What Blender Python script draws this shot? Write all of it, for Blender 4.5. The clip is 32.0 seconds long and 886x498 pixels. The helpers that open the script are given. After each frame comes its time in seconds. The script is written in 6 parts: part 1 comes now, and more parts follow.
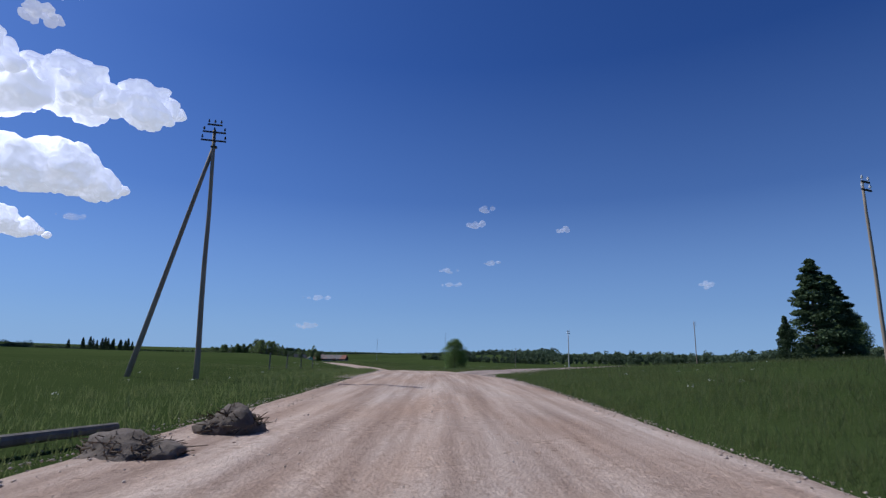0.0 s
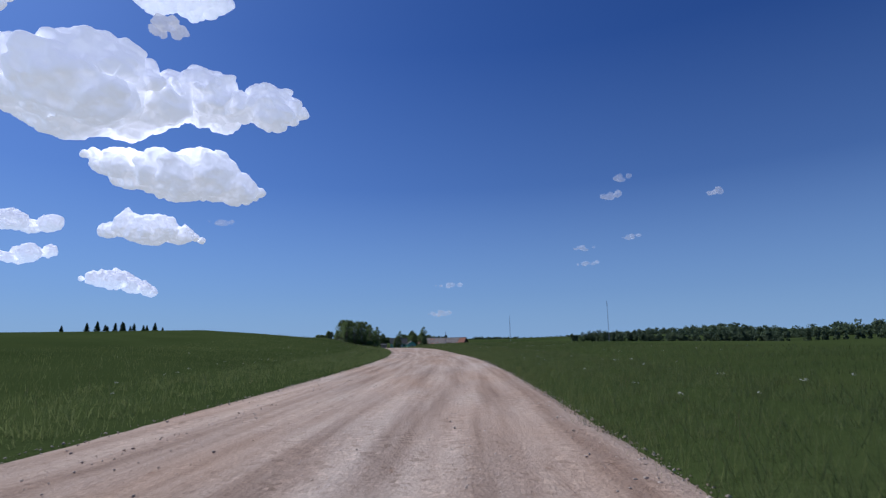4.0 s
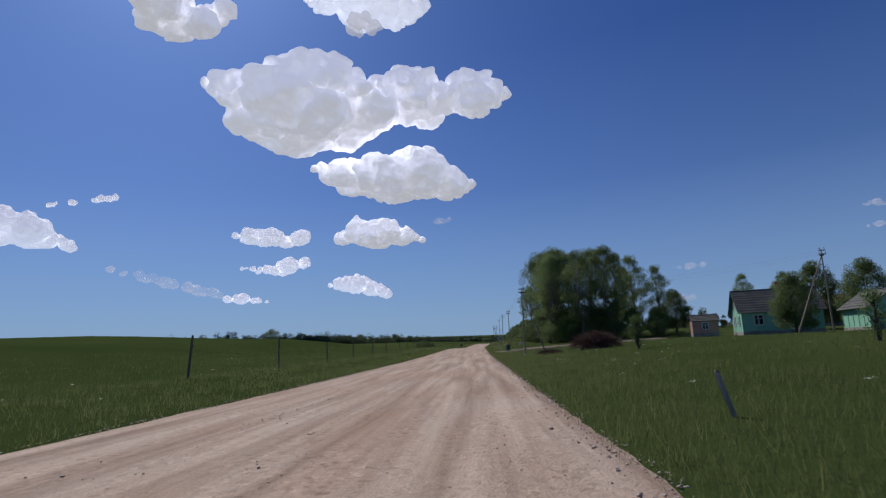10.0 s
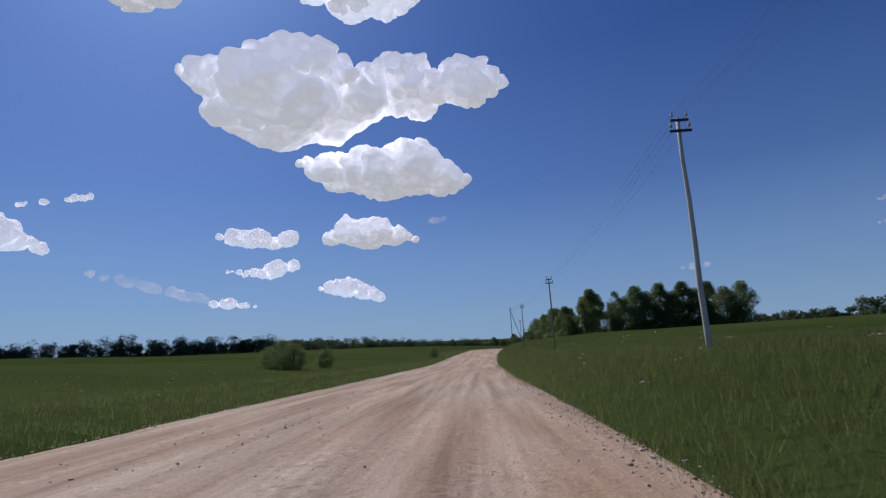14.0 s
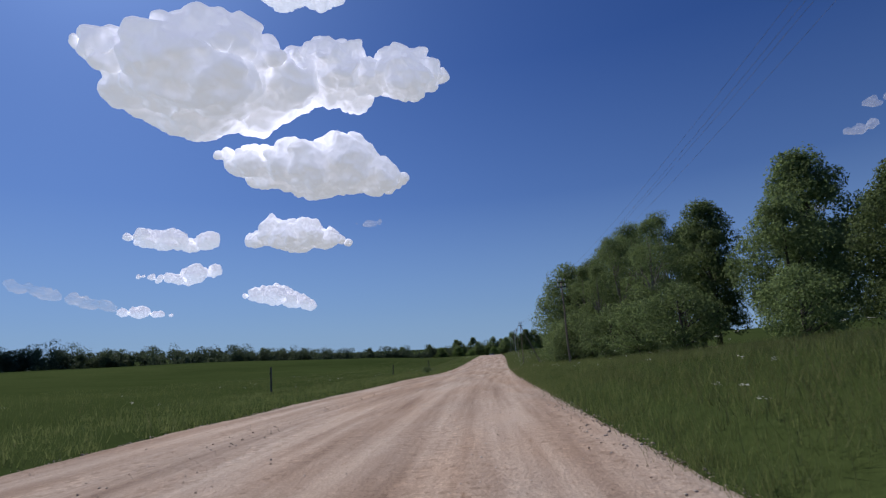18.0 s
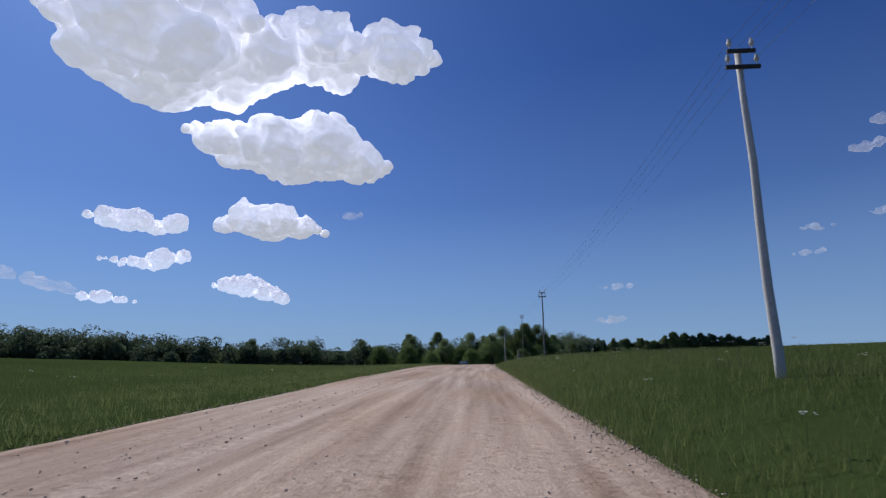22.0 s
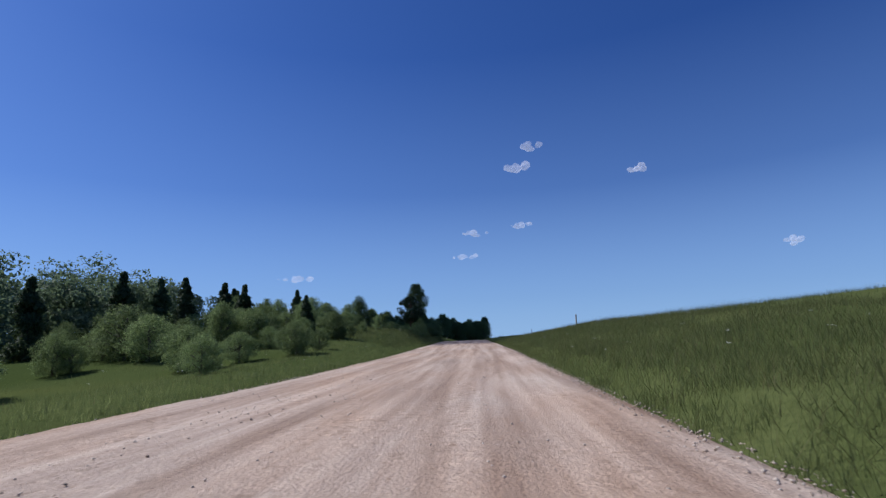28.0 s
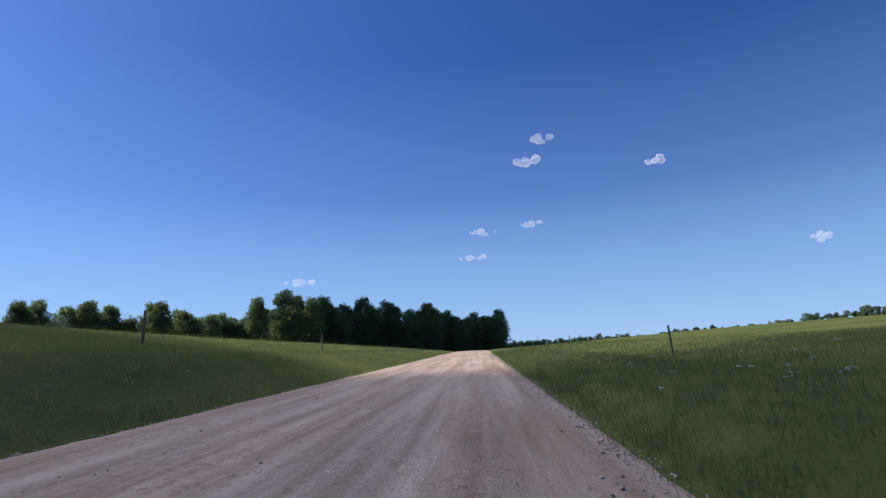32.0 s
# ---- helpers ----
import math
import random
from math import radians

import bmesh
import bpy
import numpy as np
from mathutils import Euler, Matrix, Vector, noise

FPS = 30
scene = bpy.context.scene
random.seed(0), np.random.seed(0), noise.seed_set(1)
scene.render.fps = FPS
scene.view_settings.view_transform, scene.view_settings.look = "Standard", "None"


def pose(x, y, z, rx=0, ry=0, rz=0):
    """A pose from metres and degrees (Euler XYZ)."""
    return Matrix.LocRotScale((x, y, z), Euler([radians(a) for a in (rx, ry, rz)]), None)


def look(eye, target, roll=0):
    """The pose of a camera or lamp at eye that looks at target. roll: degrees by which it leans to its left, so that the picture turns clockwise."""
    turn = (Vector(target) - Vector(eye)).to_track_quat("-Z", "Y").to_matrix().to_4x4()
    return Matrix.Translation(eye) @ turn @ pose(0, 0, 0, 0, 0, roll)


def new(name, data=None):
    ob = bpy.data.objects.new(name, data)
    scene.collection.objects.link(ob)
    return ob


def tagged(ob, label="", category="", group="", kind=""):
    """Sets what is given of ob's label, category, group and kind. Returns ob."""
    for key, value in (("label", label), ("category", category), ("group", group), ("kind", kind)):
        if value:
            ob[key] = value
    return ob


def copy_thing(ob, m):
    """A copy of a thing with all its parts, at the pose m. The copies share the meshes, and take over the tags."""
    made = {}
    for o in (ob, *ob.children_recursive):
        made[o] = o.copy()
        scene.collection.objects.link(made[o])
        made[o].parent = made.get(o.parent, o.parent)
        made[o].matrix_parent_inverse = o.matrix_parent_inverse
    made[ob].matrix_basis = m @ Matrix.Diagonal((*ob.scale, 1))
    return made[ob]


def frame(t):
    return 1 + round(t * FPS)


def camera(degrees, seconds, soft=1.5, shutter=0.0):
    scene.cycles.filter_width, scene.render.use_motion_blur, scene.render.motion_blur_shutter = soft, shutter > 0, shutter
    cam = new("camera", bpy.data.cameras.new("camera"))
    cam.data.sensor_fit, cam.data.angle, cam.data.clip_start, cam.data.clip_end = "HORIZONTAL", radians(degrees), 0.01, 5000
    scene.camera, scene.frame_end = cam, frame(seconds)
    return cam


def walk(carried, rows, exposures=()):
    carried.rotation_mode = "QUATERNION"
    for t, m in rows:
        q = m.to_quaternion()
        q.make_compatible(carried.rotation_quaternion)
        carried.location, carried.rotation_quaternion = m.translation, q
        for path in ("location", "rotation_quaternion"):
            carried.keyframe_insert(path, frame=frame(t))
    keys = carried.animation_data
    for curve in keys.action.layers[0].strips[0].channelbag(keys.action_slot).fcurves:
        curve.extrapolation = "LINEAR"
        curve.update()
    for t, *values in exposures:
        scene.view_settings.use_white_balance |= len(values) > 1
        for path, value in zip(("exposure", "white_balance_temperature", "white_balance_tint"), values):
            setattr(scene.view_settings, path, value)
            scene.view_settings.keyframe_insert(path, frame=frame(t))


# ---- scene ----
cam = camera(78.5, 32.0, soft=1.35, shutter=0.02)
PATH = [
    (0.0, pose(0.00, 0.00, 0.00, 101.47, -0.85, -4.31)),
    (0.5, pose(1.44, 19.18, 0.18, 100.91, -3.76, 0.24)),
    (1.0, pose(2.37, 38.39, 0.25, 99.89, -2.08, 3.84)),
    (1.5, pose(2.47, 57.63, 0.03, 99.53, -1.38, 3.71)),
    (2.0, pose(1.98, 76.86, -0.39, 98.42, -0.37, 5.27)),
    (2.5, pose(0.99, 96.06, -1.04, 98.07, -1.31, 7.51)),
    (3.0, pose(-0.40, 115.24, -1.67, 98.55, -0.65, 8.23)),
    (3.5, pose(-1.97, 134.41, -2.01, 99.52, 0.54, 8.36)),
    (4.5, pose(-6.57, 172.61, -2.18, 100.45, 1.17, 12.11)),
    (5.5, pose(-13.53, 210.46, -2.06, 101.50, 1.79, 15.85)),
    (6.0, pose(-17.92, 229.20, -1.99, 101.28, 1.93, 17.32)),
    (6.5, pose(-22.85, 247.81, -1.79, 101.21, 1.51, 19.07)),
    (7.0, pose(-28.50, 266.20, -1.58, 101.33, 1.22, 22.30)),
    (7.5, pose(-35.07, 284.29, -1.44, 101.06, 0.93, 24.94)),
    (8.0, pose(-42.45, 302.07, -1.47, 99.76, 1.00, 26.82)),
    (8.5, pose(-50.72, 319.42, -1.93, 98.77, 1.49, 30.65)),
    (9.0, pose(-59.60, 336.48, -2.50, 98.43, 0.75, 31.80)),
    (9.5, pose(-68.90, 353.32, -3.01, 99.28, 2.04, 32.90)),
    (10.0, pose(-78.44, 370.03, -3.41, 100.10, 2.47, 33.56)),
    (10.5, pose(-87.99, 386.73, -3.57, 100.62, 2.37, 33.13)),
    (11.0, pose(-97.60, 403.41, -3.60, 100.63, 2.31, 33.42)),
    (11.5, pose(-107.25, 420.07, -3.61, 100.88, 3.85, 33.85)),
    (12.0, pose(-116.90, 436.72, -3.56, 100.92, 2.32, 33.22)),
    (12.5, pose(-126.51, 453.40, -3.43, 101.06, 1.28, 33.60)),
    (13.0, pose(-136.09, 470.10, -3.28, 101.59, 3.21, 33.19)),
    (13.5, pose(-145.65, 486.81, -3.15, 101.23, 3.66, 33.19)),
    (14.0, pose(-155.18, 503.53, -3.09, 100.60, 2.94, 33.26)),
    (14.5, pose(-164.73, 520.24, -3.24, 100.17, 3.50, 33.21)),
    (15.5, pose(-183.46, 553.88, -3.61, 101.16, 2.65, 31.97)),
    (16.5, pose(-201.49, 587.89, -3.35, 102.16, 1.81, 30.74)),
    (17.0, pose(-210.15, 605.08, -2.92, 102.97, 3.18, 30.25)),
    (17.5, pose(-218.40, 622.47, -2.47, 102.25, 5.93, 28.16)),
    (18.0, pose(-226.26, 640.03, -2.14, 101.31, 3.45, 26.70)),
    (18.5, pose(-233.68, 657.79, -2.20, 99.97, 1.31, 25.52)),
    (19.0, pose(-240.78, 675.68, -2.40, 99.36, 1.08, 24.78)),
    (19.5, pose(-247.61, 693.67, -2.63, 100.02, 0.82, 23.79)),
    (20.0, pose(-254.32, 711.70, -2.79, 100.48, 0.53, 23.91)),
    (20.5, pose(-261.09, 729.72, -2.70, 101.10, 0.31, 24.16)),
    (21.0, pose(-267.88, 747.74, -2.47, 101.61, 0.55, 24.26)),
    (21.5, pose(-274.70, 765.74, -2.13, 101.82, 1.05, 24.21)),
    (22.0, pose(-281.54, 783.73, -1.76, 101.68, 0.50, 24.53)),
    (22.5, pose(-288.44, 801.70, -1.46, 101.45, 0.93, 24.08)),
    (23.0, pose(-295.21, 819.72, -1.24, 101.04, 0.98, 24.57)),
    (23.5, pose(-301.92, 837.79, -1.08, 101.04, 1.72, 23.24)),
    (24.0, pose(-307.88, 856.06, -1.04, 100.49, 3.98, 20.04)),
    (24.5, pose(-312.52, 874.75, -1.16, 100.41, 5.79, 15.58)),
    (25.0, pose(-315.66, 893.69, -1.41, 99.68, 6.03, 9.25)),
    (25.5, pose(-316.75, 912.86, -1.85, 99.28, 4.68, 4.27)),
    (26.0, pose(-316.22, 932.09, -2.31, 99.09, 4.24, -1.16)),
    (26.5, pose(-314.07, 951.17, -2.67, 99.29, 4.18, -5.41)),
    (27.5, pose(-307.58, 989.12, -2.74, 100.32, 2.93, -7.20)),
    (28.5, pose(-299.84, 1026.83, -2.06, 101.35, 1.68, -8.99)),
    (29.0, pose(-295.74, 1045.64, -1.58, 102.37, 4.00, -8.62)),
    (29.5, pose(-291.73, 1064.47, -1.03, 102.51, 1.04, -8.42)),
    (30.0, pose(-287.78, 1083.30, -0.45, 102.20, 0.60, -8.11)),
    (30.5, pose(-283.90, 1102.16, 0.09, 102.32, 1.24, -8.15)),
    (31.0, pose(-280.07, 1121.02, 0.55, 101.95, 2.90, -7.63)),
    (31.5, pose(-276.25, 1139.88, 0.81, 100.95, 1.77, -8.42)),
    (32.0, pose(-272.43, 1158.75, 1.00, 101.08, 2.42, -7.33)),
]
EXPOSURES = [(0.0, 0.12, 5800, 10), (3.0, 0.02, 5800, 10), (6.0, 0.02, 5900, 10), (8.5, -0.12, 6150, 10), (11.0, -0.1, 6450, 10), (17.0, -0.1, 6450, 10), (19.0, -0.02, 6200, 10), (23.0, -0.02, 6100, 10), (25.0, 0.12, 5700, 10), (26.0, 0.32, 5900, 10), (29.0, 0.42, 6000, 10), (30.0, 0.75, 6450, 10), (31.0, 0.95, 6500, 10), (32.0, 0.7, 6300, 10)]
walk(cam, PATH, exposures=EXPOSURES)

# ---- light ----
SUN_TO = Vector((-0.84, 0.42, 1.00)).normalized()
world = bpy.data.worlds.new("sky")
scene.world = world
world.use_nodes = True
wn = world.node_tree.nodes
sky = wn.new("ShaderNodeTexSky")
sky.sky_type = "NISHITA"
sky.sun_disc = False
sky.sun_elevation = math.asin(SUN_TO.z)
sky.sun_rotation = math.atan2(SUN_TO.x, SUN_TO.y)
sky.altitude = 0
sky.air_density = 1.0
sky.dust_density = 1.0
sky.ozone_density = 4.0
tint = wn.new("ShaderNodeMix")
tint.data_type = "RGBA"
tint.blend_type = "MULTIPLY"
tint.inputs[0].default_value = 1.0
tint.inputs[7].default_value = (0.49, 0.785, 1.45, 1)
world.node_tree.links.new(sky.outputs[0], tint.inputs[6])
# summer haze low over the horizon, all round
way = wn.new("ShaderNodeTexCoord")
split = wn.new("ShaderNodeSeparateXYZ")
world.node_tree.links.new(way.outputs["Generated"], split.inputs[0])
low = wn.new("ShaderNodeValToRGB")
for k, (at, v) in enumerate([(0.0, 0.78), (0.09, 0.50), (0.28, 0.12), (0.5, 0.0)]):
    e = low.color_ramp.elements[k] if k < 2 else low.color_ramp.elements.new(at)
    e.position, e.color = at, (v, v, v, 1)
world.node_tree.links.new(split.outputs[2], low.inputs[0])
haze = wn.new("ShaderNodeMix")
haze.data_type = "RGBA"
haze.inputs[7].default_value = (6.5, 9.9, 14.8, 1)
world.node_tree.links.new(low.outputs[0], haze.inputs[0])
world.node_tree.links.new(tint.outputs[2], haze.inputs[6])
world.node_tree.links.new(haze.outputs[2], wn["Background"].inputs[0])
wn["Background"].inputs[1].default_value = 0.0445
sun_data = bpy.data.lights.new("sun", "SUN")
sun_data.energy = 3.6
sun_data.angle = radians(0.53)
sun_data.color = (1.0, 0.95, 0.87)
sun = new("sun", sun_data)
sun.matrix_world = look(SUN_TO * 300, (0, 0, 0))


# ---- materials ----
def nodes_of(name):
    m = bpy.data.materials.new(name)
    m.use_nodes = True
    n = m.node_tree.nodes
    return m, n, m.node_tree.links, n["Principled BSDF"]


def noise_tex(n, l, scale, detail=4, coord=None, rough=0.6):
    t = n.new("ShaderNodeTexNoise")
    t.inputs["Scale"].default_value = scale
    t.inputs["Detail"].default_value = detail
    t.inputs["Roughness"].default_value = rough
    if coord:
        l.new(coord, t.inputs["Vector"])
    return t


def ramp(n, l, fac, stops):
    r = n.new("ShaderNodeValToRGB")
    e = r.color_ramp.elements
    while len(e) < len(stops):
        e.new(0.5)
    for k, (p, c) in enumerate(stops):
        e[k].position = p
        e[k].color = (*c, 1)
    l.new(fac, r.inputs[0])
    return r


def mix(n, l, a, b, fac, mode="MIX"):
    x = n.new("ShaderNodeMix")
    x.data_type = "RGBA"
    x.blend_type = mode
    for sock, v in ((x.inputs[0], fac), (x.inputs[6], a), (x.inputs[7], b)):
        if isinstance(v, (int, float)):
            sock.default_value = v
        elif isinstance(v, tuple):
            sock.default_value = (*v, 1)
        else:
            l.new(v, sock)
    return x.outputs[2]


def surface(name, lo, hi, scale=3.0, fine=25.0, rough=0.85, bump=0.3, metal=0.0, dist=0.02, spread=0.0, stretch=None):
    """A plain surface that varies between two colours at two scales, with fine relief."""
    m, n, l, b = nodes_of(name)
    tc = n.new("ShaderNodeTexCoord")
    co = tc.outputs["Object"]
    if stretch:
        mp = n.new("ShaderNodeMapping")
        mp.inputs["Scale"].default_value = stretch
        l.new(co, mp.inputs["Vector"])
        co = mp.outputs[0]
    big = noise_tex(n, l, scale, 4, co)
    small = noise_tex(n, l, fine, 5, co)
    col = ramp(n, l, big.outputs[0], [(0.3, lo), (0.7, hi)]).outputs[0]
    grey = ramp(n, l, small.outputs[0], [(0.25, (0.72, 0.72, 0.72)), (0.75, (1.0, 1.0, 1.0))]).outputs[0]
    col = mix(n, l, col, grey, 1.0, "MULTIPLY")
    if spread:
        oi = n.new("ShaderNodeObjectInfo")
        hs = n.new("ShaderNodeHueSaturation")
        mr = n.new("ShaderNodeMapRange")
        mr.inputs["To Min"].default_value = 1 - spread
        mr.inputs["To Max"].default_value = 1 + spread
        l.new(oi.outputs["Random"], mr.inputs[0])
        l.new(mr.outputs[0], hs.inputs["Value"])
        l.new(col, hs.inputs["Color"])
        col = hs.outputs[0]
    l.new(col, b.inputs["Base Color"])
    b.inputs["Roughness"].default_value = rough
    b.inputs["Metallic"].default_value = metal
    if bump:
        bp = n.new("ShaderNodeBump")
        bp.inputs["Strength"].default_value = bump
        bp.inputs["Distance"].default_value = dist
        l.new(small.outputs[0], bp.inputs["Height"])
        l.new(bp.outputs[0], b.inputs["Normal"])
    return m


def leaf_material(name, dark, light, through_light=0.35, spread=0.25):
    m, n, l, b = nodes_of(name)
    geo = n.new("ShaderNodeNewGeometry")
    col = ramp(n, l, geo.outputs["Random Per Island"], [(0.0, dark), (1.0, light)]).outputs[0]
    oi = n.new("ShaderNodeObjectInfo")
    hs = n.new("ShaderNodeHueSaturation")
    mr = n.new("ShaderNodeMapRange")
    mr.inputs["To Min"].default_value = 1 - spread
    mr.inputs["To Max"].default_value = 1 + spread
    l.new(oi.outputs["Random"], mr.inputs[0])
    l.new(mr.outputs[0], hs.inputs["Value"])
    l.new(col, hs.inputs["Color"])
    l.new(hs.outputs[0], b.inputs["Base Color"])
    b.inputs["Roughness"].default_value = 0.6
    b.inputs["Specular IOR Level"].default_value = 0.12
    tr = n.new("ShaderNodeBsdfTranslucent")
    l.new(hs.outputs[0], tr.inputs[0])
    ms = n.new("ShaderNodeMixShader")
    ms.inputs[0].default_value = through_light
    l.new(b.outputs[0], ms.inputs[1])
    l.new(tr.outputs[0], ms.inputs[2])
    l.new(ms.outputs[0], n["Material Output"].inputs[0])
    return m


def gravel_material():
    """Pale pinkish gravel with wheel tracks that run along the road (UV: metres along, metres across)."""
    m, n, l, b = nodes_of("gravel_road")
    uv = n.new("ShaderNodeUVMap")
    mp = n.new("ShaderNodeMapping")
    mp.inputs["Scale"].default_value = (0.045, 1.0, 1.0)
    l.new(uv.outputs[0], mp.inputs["Vector"])
    tracks = noise_tex(n, l, 1.5, 5, mp.outputs[0], 0.62)
    mp2 = n.new("ShaderNodeMapping")
    mp2.inputs["Scale"].default_value = (0.3, 1.0, 1.0)
    l.new(uv.outputs[0], mp2.inputs["Vector"])
    patch = noise_tex(n, l, 0.35, 4, mp2.outputs[0])
    grit = noise_tex(n, l, 26, 6, uv.outputs[0], 0.8)
    stone = n.new("ShaderNodeTexVoronoi")
    stone.inputs["Scale"].default_value = 22
    l.new(uv.outputs[0], stone.inputs["Vector"])
    col = ramp(n, l, tracks.outputs[0], [(0.32, (0.295, 0.215, 0.168)), (0.48, (0.44, 0.342, 0.278)), (0.66, (0.58, 0.475, 0.40))]).outputs[0]
    warm = ramp(n, l, patch.outputs[0], [(0.35, (1.0, 0.99, 0.98)), (0.72, (0.96, 0.84, 0.74))]).outputs[0]
    col = mix(n, l, col, warm, 1.0, "MULTIPLY")
    gr = ramp(n, l, grit.outputs[0], [(0.30, (0.66, 0.64, 0.62)), (0.55, (1.0, 1.0, 1.0)), (0.8, (1.12, 1.12, 1.12))]).outputs[0]
    col = mix(n, l, col, gr, 1.0, "MULTIPLY")
    pebble = n.new("ShaderNodeTexVoronoi")
    pebble.inputs["Scale"].default_value = 11
    l.new(uv.outputs[0], pebble.inputs["Vector"])
    sep = n.new("ShaderNodeSeparateColor")
    l.new(pebble.outputs["Color"], sep.inputs[0])
    pv = ramp(n, l, sep.outputs[0], [(0.0, (0.70, 0.67, 0.64)), (0.25, (0.96, 0.96, 0.96)), (0.8, (1.02, 1.02, 1.02)), (1.0, (1.25, 1.24, 1.22))]).outputs[0]
    where = noise_tex(n, l, 0.9, 5, mp2.outputs[0], 0.7)
    loose = ramp(n, l, where.outputs[0], [(0.40, (0.15, 0.15, 0.15)), (0.62, (1.0, 1.0, 1.0))]).outputs[0]
    col = mix(n, l, col, mix(n, l, (1.0, 1.0, 1.0), pv, loose), 1.0, "MULTIPLY")
    clod = noise_tex(n, l, 5.0, 5, mp2.outputs[0], 0.7)
    cl = ramp(n, l, clod.outputs[0], [(0.62, (1.0, 1.0, 1.0)), (0.74, (0.66, 0.56, 0.48))]).outputs[0]
    col = mix(n, l, col, cl, 1.0, "MULTIPLY")
    l.new(col, b.inputs["Base Color"])
    b.inputs["Roughness"].default_value = 0.95
    b.inputs["Specular IOR Level"].default_value = 0.15
    add = n.new("ShaderNodeMath")
    l.new(grit.outputs[0], add.inputs[0])
    l.new(stone.outputs[0], add.inputs[1])
    bp = n.new("ShaderNodeBump")
    bp.inputs["Strength"].default_value = 0.5
    bp.inputs["Distance"].default_value = 0.03
    l.new(add.outputs[0], bp.inputs["Height"])
    l.new(bp.outputs[0], b.inputs["Normal"])
    return m


DRY_FIELDS = [(-188, 1216, 4) + (175.0, 85.0), (-260, 987, -1) + (95.0, 30.0)]


def meadow_material():
    m, n, l, b = nodes_of("meadow")
    tc = n.new("ShaderNodeTexCoord")
    co = tc.outputs["Object"]
    big = noise_tex(n, l, 0.012, 4, co)
    mid = noise_tex(n, l, 0.12, 5, co)
    mp = n.new("ShaderNodeMapping")
    mp.inputs["Scale"].default_value = (1.0, 1.0, 0.2)
    l.new(co, mp.inputs["Vector"])
    fine = noise_tex(n, l, 9.0, 8, mp.outputs[0], 0.85)
    col = ramp(n, l, big.outputs[0], [(0.35, (0.042, 0.061, 0.020)), (0.65, (0.063, 0.085, 0.029))]).outputs[0]
    blotch = ramp(n, l, mid.outputs[0], [(0.25, (0.45, 0.45, 0.45)), (0.65, (1.0, 1.0, 1.0))]).outputs[0]
    for x, y, z, outer, inner in DRY_FIELDS:
        far = n.new("ShaderNodeVectorMath")
        far.operation = "DISTANCE"
        far.inputs[1].default_value = (x, y, z)
        l.new(co, far.inputs[0])
        mr = n.new("ShaderNodeMapRange")
        mr.inputs["From Min"].default_value = outer
        mr.inputs["From Max"].default_value = inner
        l.new(far.outputs["Value"], mr.inputs[0])
        dry = n.new("ShaderNodeMath")
        dry.operation = "MULTIPLY"
        l.new(mr.outputs[0], dry.inputs[0])
        l.new(blotch, dry.inputs[1])
        col = mix(n, l, col, (0.135, 0.150, 0.055), dry.outputs[0])
    v = ramp(n, l, mid.outputs[0], [(0.3, (0.82, 0.86, 0.80)), (0.55, (1.0, 1.0, 1.0)), (0.8, (1.18, 1.10, 1.04))]).outputs[0]
    col = mix(n, l, col, v, 1.0, "MULTIPLY")
    f = ramp(n, l, fine.outputs[0], [(0.28, (0.52, 0.55, 0.5)), (0.55, (1.0, 1.0, 1.0)), (0.78, (1.45, 1.38, 1.25))]).outputs[0]
    col = mix(n, l, col, f, 1.0, "MULTIPLY")
    l.new(col, b.inputs["Base Color"])
    b.inputs["Roughness"].default_value = 0.9
    b.inputs["Specular IOR Level"].default_value = 0.0
    bp = n.new("ShaderNodeBump")
    bp.inputs["Strength"].default_value = 0.4
    bp.inputs["Distance"].default_value = 0.06
    l.new(fine.outputs[0], bp.inputs["Height"])
    l.new(bp.outputs[0], b.inputs["Normal"])
    return m


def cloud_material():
    """The thick inside of a cloud, part of the sky, with an added glow."""
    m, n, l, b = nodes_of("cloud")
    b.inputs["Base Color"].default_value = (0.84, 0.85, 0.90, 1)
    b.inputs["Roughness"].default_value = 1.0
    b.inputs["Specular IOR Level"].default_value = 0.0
    # the glow stands in for sunlight scattered about inside the cloud
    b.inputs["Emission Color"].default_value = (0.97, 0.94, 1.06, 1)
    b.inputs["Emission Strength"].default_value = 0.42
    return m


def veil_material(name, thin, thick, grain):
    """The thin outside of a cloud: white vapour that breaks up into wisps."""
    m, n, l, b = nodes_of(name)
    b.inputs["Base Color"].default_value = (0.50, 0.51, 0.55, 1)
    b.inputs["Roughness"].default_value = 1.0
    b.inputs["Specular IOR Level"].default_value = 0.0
    # painted-in glow, in place of sunlight scattered by the vapour
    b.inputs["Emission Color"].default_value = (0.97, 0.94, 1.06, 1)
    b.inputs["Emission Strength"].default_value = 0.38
    tc = n.new("ShaderNodeTexCoord")
    wisp = noise_tex(n, l, grain, 4, tc.outputs["Object"], 0.62)
    mr = n.new("ShaderNodeMapRange")
    mr.inputs["From Min"].default_value = 0.40
    mr.inputs["From Max"].default_value = 0.64
    mr.inputs["To Min"].default_value = thin
    mr.inputs["To Max"].default_value = thick
    l.new(wisp.outputs[0], mr.inputs[0])
    clear = n.new("ShaderNodeBsdfTransparent")
    ms = n.new("ShaderNodeMixShader")
    l.new(mr.outputs[0], ms.inputs[0])
    l.new(clear.outputs[0], ms.inputs[1])
    l.new(b.outputs[0], ms.inputs[2])
    l.new(ms.outputs[0], n["Material Output"].inputs[0])
    return m


